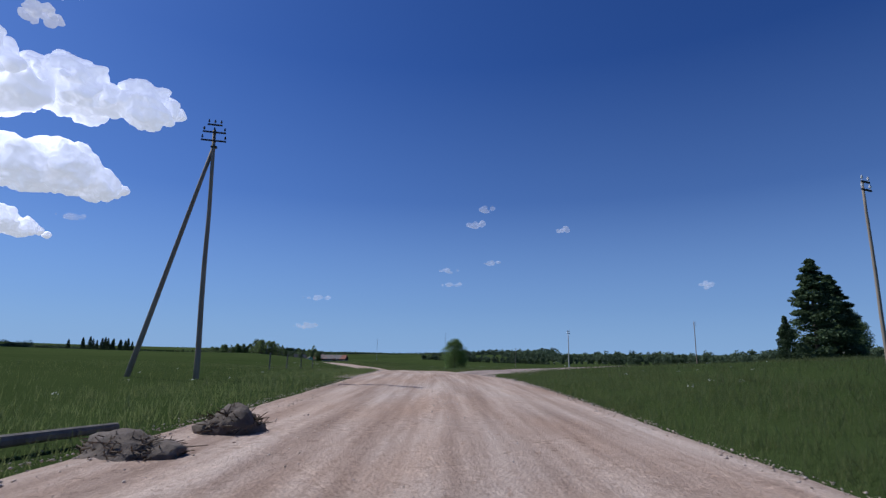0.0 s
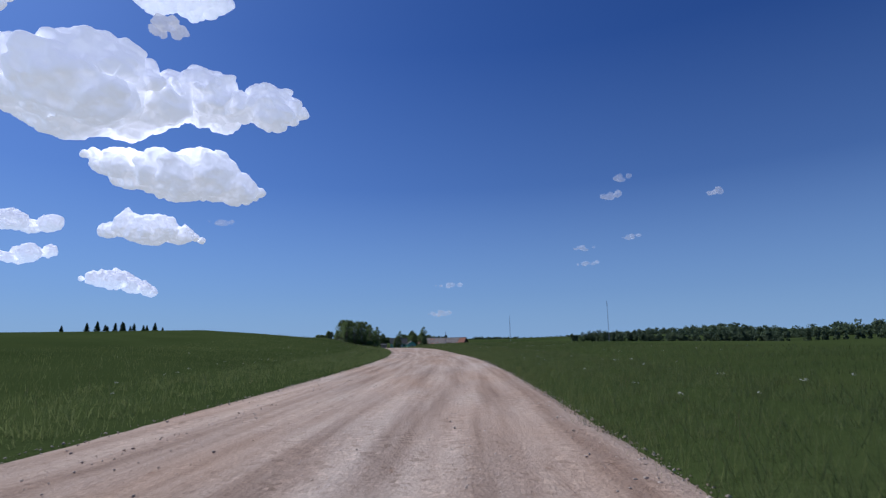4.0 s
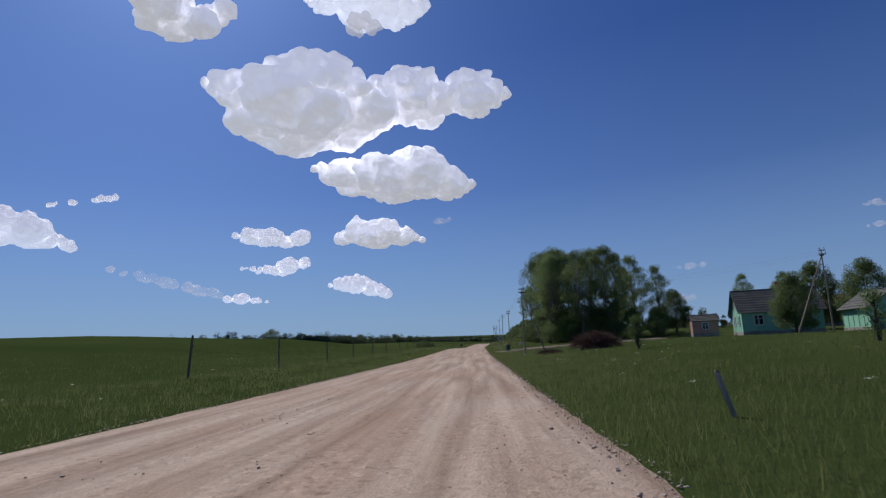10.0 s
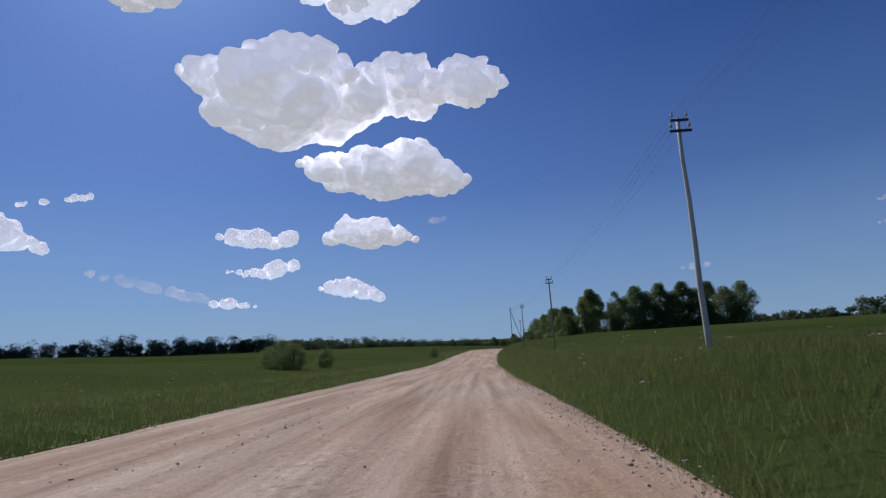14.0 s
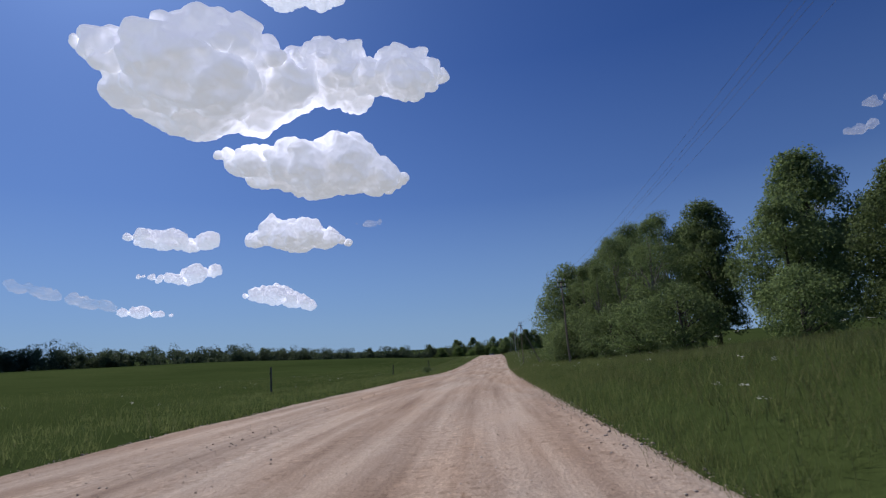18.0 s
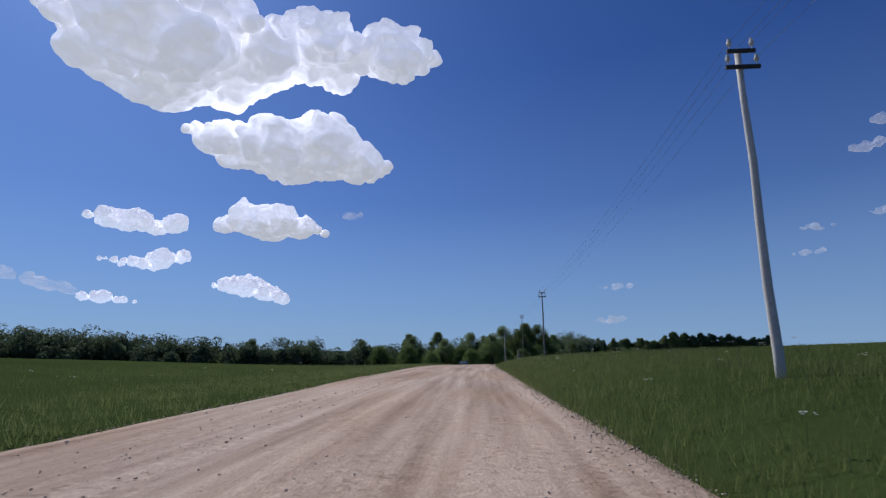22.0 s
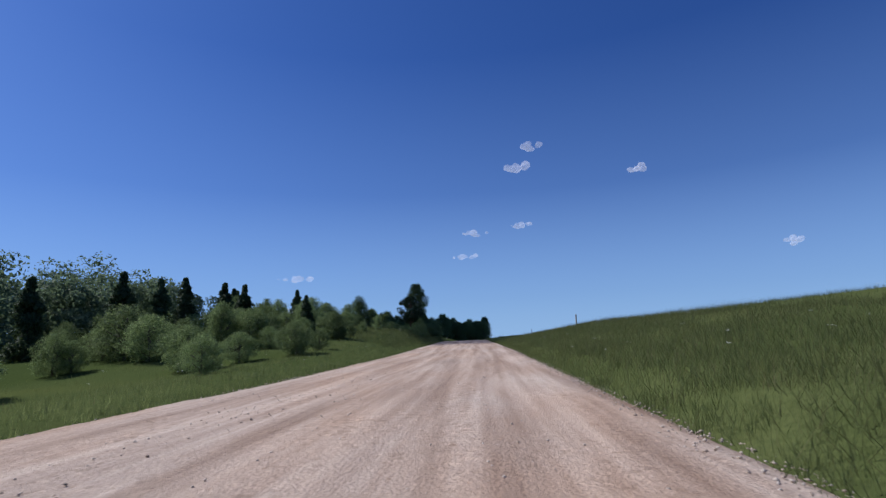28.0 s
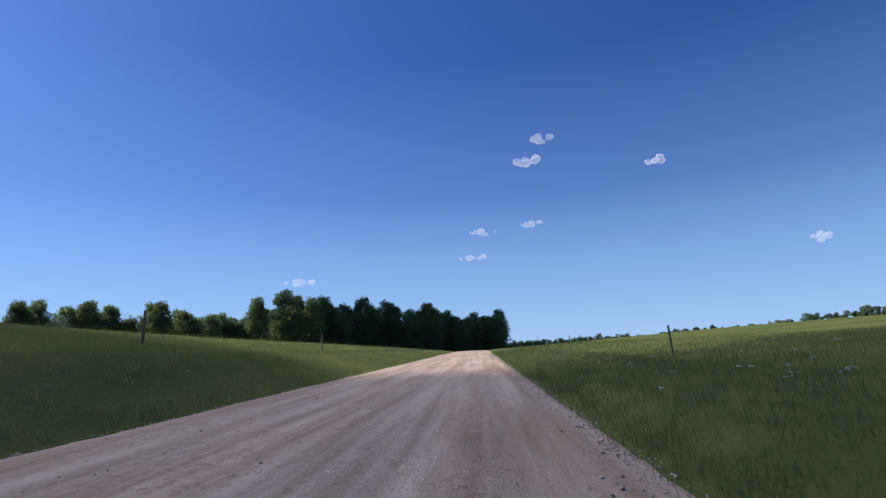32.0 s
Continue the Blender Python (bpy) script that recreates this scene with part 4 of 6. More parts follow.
# bank trees at the top of the climb
bank_pine = pine("pine", 31, 5.9, 4.1, 1.6, "round-headed pine on the grassy bank with a bare lower trunk")
bank_pine.matrix_basis = Matrix.Translation(spot(30.46, -11.5))
for t, u, k, s, lb in [(30.98, -12.4, maple, (0.62, 0.62, 0.60), "slender upright aspen on the bank with dark foliage"), (31.04, -11.0, young_fir, (0.75, 0.75, 0.62), "small dark spruce beside the aspen on the bank"), (30.84, -11.6, bush, 0.9, "bush on the bank top"), (30.93, -9.8, bush, (1.0, 1.0, 0.9), "bush on the bank top"), (31.02, -9.2, bush, (1.1, 1.1, 1.15), "bush on the bank top"), (31.1, -8.9, bush, (1.1, 1.1, 1.1), "bush on the bank top"), (31.17, -8.9, bush, 0.85, "bush on the bank top"), (31.24, -9.4, bush, 0.95, "bush on the bank top"), (30.65, -10.4, bush, 0.7, "low bush on the bank"), (30.35, -16, young_fir, 0.35, "small spruce behind the bank"), (31.3, -13.5, bush, 0.5, "low bush on the bank top"), (29.5, -14, bush, 0.5, "low bush on the bank")]:
    place(k, t, u, turn(), s, lb)
for t, u in [(30.3, -11.2), (30.55, -10.6), (30.6, -11.5), (30.25, -12.6), (31.2, -12.5), (31.3, -12.8), (31.42, -13.2), (31.5, -12.9), (31.62, -13.4), (31.8, -14)]:
    place(sapling, t, u, turn(), 0.36, "thin weedy sapling on the bank")

# wood on the left of the last stretch
for k in range(84):
    q = (k % 42) / 41
    back = 9.0 * (k // 42)
    t = float(np.interp(q, [0, 0.35, 0.7, 1], [35.3, 36.2, 37.2, 38.4])) + rt2.uniform(-0.15, 0.15) + back / STEP
    u = float(np.interp(q, [0, 0.35, 0.7, 1], [-108, -72, -36, 11])) + rt2.uniform(-4, 2) - back * 0.4
    place([far_linden, far_maple, far_maple, far_linden][k % 4], t, u, turn(), rt2.uniform(0.9, 1.12) * (0.74 if q < 0.4 else 1.08), group="last wood")
for pr in PROTOS:
    drop(pr)


# far woods: uneven bands of crowns, too many and too far to count
def wood_band(label, knots, depth, n, h, seed, per=26, size=1.15):
    rng = np.random.RandomState(seed)
    ks = np.array(knots, float)
    q = rng.uniform(0, len(ks) - 1, n)
    t = np.interp(q, np.arange(len(ks)), ks[:, 0]) + rng.uniform(-1, 1, n) * depth / STEP
    u = np.interp(q, np.arange(len(ks)), ks[:, 1]) + rng.uniform(-1, 1, n) * depth
    base = land(t, u)
    hh = h * rng.uniform(0.6, 1.15, n) * (0.8 + 0.25 * np.sin(q * 9) * np.sin(q * 23 + 1))
    cs, rs = [], []
    for k in range(6):
        z = rng.uniform(0.06, 0.92, n)
        wd = hh * 0.30 * np.sqrt(np.maximum(0.1, 1 - (2 * z - 0.9) ** 2))
        ang = rng.uniform(0, 6.28, n)
        cs.append(base + np.stack([np.cos(ang) * wd * 0.6, np.sin(ang) * wd * 0.6, z * hh], 1))
        rs.append(hh * rng.uniform(0.17, 0.26, n))
    v, f = leaf_cloud(rng, np.concatenate(cs), np.concatenate(rs), int(per * 1.7), size * 0.68)
    ob = new("far_wood", mesh_np("far_wood", v, f, M_HAZYLEAF))
    return tagged(ob, label, "wood", kind="stuff")


wood_band("dark leafy wood along the fields before the bend", [(18, -420), (21, -300), (23.5, -235), (25.2, -165), (26.4, -118)], 12, 620, 13, 1, 40, 0.58)
wood_band("dark wood ahead beyond the bend", [(27.0, -110), (28.2, -70), (29.5, -58), (31, -62)], 11, 300, 12, 2, 60, 0.4)
wood_band("dense dark wood below the fields", [(25.4, -158), (26.5, -112), (27.3, -84), (27.8, -56)], 8, 300, 12, 12, 40, 0.6)
wood_band("dark wood along the last fields", [(35.5, -112), (36.4, -78), (37.4, -42), (38.6, 2)], 5, 150, 11, 13, 45, 0.5)
wood_band("distant wood along the meadow horizon", [(-6, -700), (2, -640), (8, -600), (14, -560), (20, -620)], 45, 760, 10, 3, 16, 1.5)
wood_band("distant wood along the meadow horizon", [(14, -430), (20, -520), (28, -600), (40, -700)], 50, 484, 14, 4, 16, 1.5)
wood_band("distant wood beyond the rise", [(6, 560), (10, 470), (14, 420), (20, 460), (26, 620)], 30, 660, 13, 5, 16, 1.4)
wood_band("distant wooded ridge ahead", [(30, 520), (38, 430), (46, 260), (54, 100), (62, -100), (66, -400)], 50, 924, 14, 6, 16, 1.7)
wood_band("dark wooded slope beyond the rise", [(3.5, 330), (5, 270), (6.5, 250), (8.5, 270)], 16, 242, 11, 7, 20, 1.1)
wood_band("hedge trees along the grassy ridge", [(31, 170), (33.5, 150), (36, 165), (39, 190)], 6, 170, 6, 8, 40, 0.5)
wood_band("distant wood ahead on the horizon", [(9, 300), (13, 260), (16, 230)], 14, 180, 9, 9, 34, 0.7)
wood_band("distant low wood beyond the first fields", [(16, 120), (20, 110), (24.5, 150)], 10, 190, 8, 10, 44, 0.5)


# ---- poles, posts and signs ----
def insulator(bm, at):
    x, y, z = at
    rod(bm, (x, y, z), (x, y, z + 0.10), 0.012, 0.012, 6)
    for k, (r, dz) in enumerate(((0.045, 0.10), (0.055, 0.13), (0.040, 0.17), (0.03, 0.21))):
        rod(bm, (x, y, z + dz), (x, y, z + dz + 0.03), r, r * 0.9, 8)


def power_pole(height, label, wood=True, strut=0.0, strut_side=1, lean=(0.0, 0.0), big=False):
    """A pole with two cross-arms and pin insulators; strut: how far the bracing leg stands off."""
    top = tagged(new("power_pole"), label, "power pole", group="roadside power line")
    mat = M_POLEWOOD if wood else M_CONCRETE
    bm = bmesh.new()
    r0 = 0.14 if big else 0.084 if wood else 0.098
    head = Vector((lean[0] * height, lean[1] * height, height))
    foot = Vector((0, 0, -0.8))
    loft(bm, [foot.lerp(head, k / 6) + Vector((0.02 * math.sin(k * 1.9 + height), 0, 0)) for k in range(7)], [r0 * (1 - 0.42 * k / 6) for k in range(7)], 12)
    part("pole", bm, mat, top, smooth=True)
    arms = [(-0.10, 0.28), (-0.45, 0.34)] if not big else [(0.25, 0.35), (-0.15, 0.55), (-0.6, 0.6)]
    for dz, half in arms:
        at = head + Vector((0, 0, dz))
        bm = bmesh.new()
        box(bm, at.x - half, at.x + half, at.y - 0.15, at.y - 0.09, at.z - 0.04, at.z + 0.04, 0.008)
        arm = part("crossarm", bm, M_STEEL, top)
        for sx in (-half + 0.06, half - 0.06) if not big else (-half + 0.06, 0.0, half - 0.06):
            bm = bmesh.new()
            insulator(bm, (at.x + sx, at.y - 0.12, at.z + 0.03))
            part("insulator", bm, M_PORCELAIN if not big else M_STEEL, arm)
    if strut:
        bm = bmesh.new()
        foot = Vector((strut_side * strut, 0.2, -0.7))
        up = head * 0.93
        loft(bm, [foot.lerp(up, k / 5) for k in range(6)], [r0 * (0.95 - 0.06 * k) for k in range(6)], 10)
        part("strut", bm, mat, top, smooth=True)
        bm = bmesh.new()
        box(bm, up.x - 0.14, up.x + 0.16, up.y - 0.12, up.y + 0.12, up.z - 0.07, up.z + 0.02, 0.02)
        part("bracket", bm, M_STEEL, top)
    return top


POLES = [
    # t, u, height, wooden, strut, leaning
    (11.50, 4.9, 7.0, True, 2.4, (0, 0), "weathered wooden power pole with a bracing strut"),
    (12.50, 5.6, 6.2, True, 0, (0.01, 0), "weathered wooden power pole among the farm trees"),
    (13.32, 5.9, 6.4, False, 0, (0.015, 0), "pale concrete power pole on the grassy bank"),
    (14.43, 6.8, 7.2, False, 0, (0, 0), "pale concrete power pole on the grassy bank"),
    (15.28, 6.6, 6.6, True, 0, (0, 0), "wooden power pole on the verge"),
    (16.20, 6.0, 7.0, True, 0, (0.01, 0), "wooden power pole on the verge"),
    (17.05, 4.8, 8.2, True, 2.6, (0, 0), "wooden power pole with a bracing strut on the bank"),
    (18.10, 6.4, 6.6, True, 0, (0.01, 0), "wooden power pole before the grove"),
    (19.05, 5.9, 6.0, True, 0, (-0.01, 0), "wooden power pole close to the grove"),
    (20.205, 4.2, 6.25, True, 2.9, (0, 0), "wooden power pole with a strut beside the field track"),
    (21.23, 4.8, 6.2, True, 0, (0, 0), "leaning wooden power pole in tall verge grass"),
    (22.27, 5.4, 6.5, False, 0, (0, 0), "pale concrete power pole in tall verge grass"),
    (23.30, 5.8, 6.0, True, 0, (0, 0), "wooden power pole on the verge before the bend"),
    (24.57, 4.1, 8.2, True, 0, (0, 0), "wooden power pole on the inside of the bend"),
    (25.75, -10.4, 8.8, False, 0, (0, 0), "tall concrete power pole on the outside of the bend"),
]
heads = []
for t, u, h, wood, strut, lean, lb in POLES:
    ob = power_pole(h, lb, wood, strut, 1, lean)
    ob.matrix_basis = Matrix.Translation(spot(t, u)) @ Matrix.Rotation(radians(road_yaw(t)), 4, "Z")
    heads.append(ob.matrix_basis @ Vector((lean[0] * h, lean[1] * h, h)))

fork_pole = power_pole(12.5, "tall wooden double-legged power pole beside the fork", True, 3.2, -1, (-0.025, 0), True)
fork_pole.matrix_basis = Matrix.Translation(spot(0.68, -11.4, -0.2)) @ Matrix.Rotation(radians(10), 4, "Z")
for t, u, h, lb in [(0.56, 17.5, 7.6, "wooden power pole on the rise"), (2.35, 27, 6.5, "pale pole in the low meadow"), (2.15, 46, 7.0, "far wooden pole in the meadow"), (5.4, 60, 7.5, "far wooden pole in the meadow")]:
    ob = power_pole(h, lb, h != 6.5)
    ob.matrix_basis = Matrix.Translation(spot(t, u)) @ Matrix.Rotation(radians(20), 4, "Z")
yard_pole = power_pole(7.4, "wooden farmyard power pole with a long strut", True, 3.4, -1)
yard_pole.matrix_basis = Matrix.Translation(spot(11.3, 31.2)) @ Matrix.Rotation(radians(35), 4, "Z")


def wires(label, a, b, offsets, sag):
    bm = bmesh.new()
    for ox, oz in offsets:
        d = (b - a)
        sidev = Vector((d.y, -d.x, 0)).normalized() * ox
        pts = [a.lerp(b, k / 8) + sidev + Vector((0, 0, oz - sag * 4 * (k / 8) * (1 - k / 8))) for k in range(9)]
        for k in range(8):
            rod(bm, pts[k], pts[k + 1], 0.0035, 0.0035, 3)
    ob = new("power_line", bm_mesh("power_line", bm, M_WIRE))
    return tagged(ob, label, "power line", group="overhead wires")


ARM_WIRES = [(-0.22, 0.1), (0.22, 0.1), (-0.28, -0.25), (0.28, -0.25)]
for k in range(len(heads) - 1):
    wires("thin bare overhead wires between two poles", heads[k], heads[k + 1], ARM_WIRES, 0.5)
yh = yard_pole.matrix_basis @ Vector((0, 0, 7.3))
wires("thin overhead wires from the roadside to the farmyard", heads[0], yh, [(-0.3, 0), (0.3, -0.35)], 0.7)


def mast(t, u, h, label):
    top = tagged(new("radio_mast"), label, "mast")
    bm = bmesh.new()
    for k in range(3):
        a = k * 2.094
        rod(bm, (0.35 * math.cos(a), 0.35 * math.sin(a), -0.5), (0.22 * math.cos(a), 0.22 * math.sin(a), h), 0.05, 0.04, 5)
    part("legs", bm, M_GALV, top)
    bm = bmesh.new()
    for z in np.arange(0, h - 1, 1.0):
        for k in range(3):
            a, b = k * 2.094, (k + 1) * 2.094
            rod(bm, (0.3 * math.cos(a), 0.3 * math.sin(a), z), (0.3 * math.cos(b), 0.3 * math.sin(b), z + 1), 0.025, 0.025, 4)
    part("lattice", bm, M_GALV, top)
    top.matrix_basis = Matrix.Translation(spot(t, u))
    return top


mast(13.2, 192, 28, "thin lattice mast beyond the rise")
mast(14.6, 150, 22, "thin lattice mast behind the barn")
mast(10.55, 47, 8, "thin pole mast behind the barn")


def fence_post(h, label):
    top = tagged(new("fence_post"), label, "fence post", group="field fence posts")
    bm = bmesh.new()
    loft(bm, [(0.01 * k, 0, -0.4 + (h + 0.4) * k / 3) for k in range(4)], [0.062, 0.058, 0.055, 0.05], 7)
    part("post", bm, M_POSTWOOD, top)
    bm = bmesh.new()
    box(bm, -0.05, 0.07, -0.075, -0.05, h * 0.72, h * 0.72 + 0.07, 0.008)
    part("wire_holder", bm, M_BLACK, top)
    return top


fp = fence_post(1.5, "grey wooden fence post in the field grass")
rp = np.random.RandomState(9)
spots = [(t, -13.6) for t in np.arange(9.39, 14.5, 0.309)] + [(t, -12.5) for t in np.arange(16.12, 21.4, 0.9)] + [(1.15, -13), (1.42, -13.5), (1.72, -14), (2.0, -14)]
spots += [(3.9, -13), (6.9, -18), (7.3, -17), (31.3, 13), (32.7, 9.2), (33.6, 9.6), (32.6, -14.2), (33.2, -13.8), (26.75, 11.5)]
for t, u in spots:
    m = Matrix.Translation(spot(t + rp.uniform(-0.02, 0.02), u + rp.uniform(-0.3, 0.3))) @ Euler((rp.uniform(-0.07, 0.07), rp.uniform(-0.07, 0.07), rp.uniform(0, 6))).to_matrix().to_4x4()
    copy_thing(fp, m).scale = (1, 1, rp.uniform(0.9, 1.1) * (1.2 if 9 < t < 15 else 0.9))
drop(fp)
def stout_post(t, u, h, lean, label, thick=1.0):
    top = tagged(new("marker_post"), label, "post", group="old posts by the bend")
    bm = bmesh.new()
    loft(bm, [(lean * k * h / 4, 0, -0.4 + (h + 0.4) * k / 4) for k in range(5)], [0.085 * thick, 0.08 * thick, 0.075 * thick, 0.072 * thick, 0.066 * thick], 9)
    part("post", bm, M_PALEPOST, top)
    bm = bmesh.new()
    rod(bm, (lean * h, 0, h + 0.002), (lean * h, 0, h + 0.06 * thick), 0.07 * thick, 0.045 * thick, 9)
    part("cap", bm, M_POSTWOOD, top, "dark rotten post top")
    top.matrix_basis = Matrix.Translation(spot(t, u)) @ Matrix.Rotation(radians(road_yaw(t)), 4, "Z")


stout_post(24.95, 11.5, 2.1, 0.02, "tall weathered grey post on the hillside")
stout_post(24.24, 4.3, 1.15, -0.03, "pale weathered post leaning in the verge grass", 0.75)
stout_post(23.77, 4.3, 1.2, 0.03, "pale weathered post in the verge grass")
stout_post(29.42, 9.6, 1.15, 0.02, "pale weathered post on the crest of the bank")
stout_post(10.22, 3.7, 0.65, -0.42, "short weathered post leaning far over in the grass", 0.55)
stout_post(25.4, 8.6, 2.0, 0.03, "tall pale weathered post in the verge grass", 0.9)


def guide_post(t, u):
    top = tagged(new("guide_post"), "white road guide post with a black band", "guide post", group="culvert guide posts")
    bm = bmesh.new()
    box(bm, -0.06, 0.06, -0.05, 0.05, -0.3, 0.95, 0.015)
    part("body", bm, M_WHITEPAINT, top)
    bm = bmesh.new()
    box(bm, -0.063, 0.063, -0.053, 0.053, 0.62, 0.78)
    part("band", bm, M_BLACK, top)
    top.matrix_basis = Matrix.Translation(spot(t, u)) @ Matrix.Rotation(radians(road_yaw(t)), 4, "Z")


for t, u in [(27.55, -8.0), (27.75, -8.1), (27.95, -8.0), (27.6, 2.7), (27.85, 2.7)]:
    guide_post(t, u)


def name_sign(t, u):
    """The long blue place sign on two posts; its writing cannot be read."""
    top = tagged(new("place_name_sign"), "long blue place name sign on two grey posts", "road sign")
    for x in (-0.75, 0.75):
        bm = bmesh.new()
        rod(bm, (x, 0, -0.4), (x, 0, 1.95), 0.035, 0.035, 8)
        part("post", bm, M_GALV, top)
    bm = bmesh.new()
    box(bm, -1.15, 1.15, -0.065, -0.04, 1.55, 2.05, 0.01)
    board = part("board", bm, M_BLUE, top)
    bm = bmesh.new()
    for a, b, c, d in ((-1.11, 1.11, 1.99, 2.02), (-1.11, 1.11, 1.58, 1.61), (-1.11, -1.08, 1.61, 1.99), (1.08, 1.11, 1.61, 1.99)):
        box(bm, a, b, -0.072, -0.0655, c, d)
    part("border", bm, M_WHITEPAINT, board)
    bm = bmesh.new()
    for a, b, c, d in ((-0.55, 0.75, 1.82, 1.90), (-0.75, 0.85, 1.68, 1.76), (-0.95, -0.80, 1.72, 1.90)):
        box(bm, a, b, -0.072, -0.0655, c, d)
    part("lettering", bm, M_WHITEPAINT, board, "white bars of unreadable writing")
    top.matrix_basis = Matrix.Translation(spot(t, u)) @ Matrix.Rotation(radians(road_yaw(24.3)), 4, "Z")


name_sign(25.58, -19.4)


def stop_sign_board(t, u):
    top = tagged(new("bus_stop_sign"), "small square blue bus stop sign with a white field", "road sign")
    bm = bmesh.new()
    rod(bm, (0, 0, -0.3), (0, 0, 2.0), 0.03, 0.03, 8)
    part("post", bm, M_GALV, top)
    bm = bmesh.new()
    box(bm, -0.25, 0.25, -0.05, -0.03, 1.5, 2.0, 0.02)
    board = part("board", bm, M_BLUE, top)
    bm = bmesh.new()
    box(bm, -0.16, 0.16, -0.058, -0.0505, 1.60, 1.92)
    part("field", bm, M_WHITEPAINT, board)
    bm = bmesh.new()
    box(bm, -0.10, 0.10, -0.064, -0.0585, 1.72, 1.84)
    box(bm, -0.08, -0.03, -0.064, -0.0585, 1.68, 1.72)
    box(bm, 0.03, 0.08, -0.064, -0.0585, 1.68, 1.72)
    part("pictogram", bm, M_BLACK, board)
    top.matrix_basis = Matrix.Translation(spot(t, u)) @ Matrix.Rotation(radians(road_yaw(t)), 4, "Z")


stop_sign_board(12.62, 3.9)


def wheelie_bin(t, u):
    top = tagged(new("wheelie_bin"), "dark green wheeled rubbish bin on the verge", "rubbish bin")
    bm = bmesh.new()
    vs = box(bm, -0.27, 0.27, -0.3, 0.3, 0.06, 0.95, 0.03)
    for v in bm.verts:
        k = 0.8 + 0.2 * v.co.z / 0.95
        v.co.x *= k
        v.co.y *= k
    part("body", bm, M_BIN, top)
    bm = bmesh.new()
    box(bm, -0.30, 0.30, -0.33, 0.36, 0.955, 1.02, 0.025)
    part("lid", bm, M_BIN, top)
    bm = bmesh.new()
    rod(bm, (-0.24, 0.40, 0.93), (0.24, 0.40, 0.93), 0.018, 0.018, 8)
    part("handle", bm, M_BIN, top)
    for sx in (-0.25, 0.25):
        bm = bmesh.new()
        rod(bm, (sx - 0.03, 0.24, 0.10), (sx + 0.03, 0.24, 0.10), 0.10, 0.10, 14)
        part("wheel", bm, M_RUBBER, top)
    top.matrix_basis = Matrix.Translation(spot(t, u)) @ Matrix.Rotation(radians(road_yaw(t) + 20), 4, "Z")


wheelie_bin(12.11, 4.4)


def letter_box(t, u):
    top = tagged(new("letter_box"), "small white letter box on a wooden post", "letter box")
    bm = bmesh.new()
    box(bm, -0.04, 0.04, -0.04, 0.04, -0.3, 0.95, 0.006)
    part("post", bm, M_POSTWOOD, top)
    bm = bmesh.new()
    box(bm, -0.19, 0.19, -0.12, 0.12, 0.952, 1.25, 0.02)
    part("body", bm, M_WHITEPAINT, top)
    bm = bmesh.new()
    box(bm, -0.12, 0.12, -0.126, -0.1205, 1.14, 1.17)
    part("slot", bm, M_BLACK, top)
    top.matrix_basis = Matrix.Translation(spot(t, u)) @ Matrix.Rotation(radians(road_yaw(t)), 4, "Z")


letter_box(12.05, 6.2)


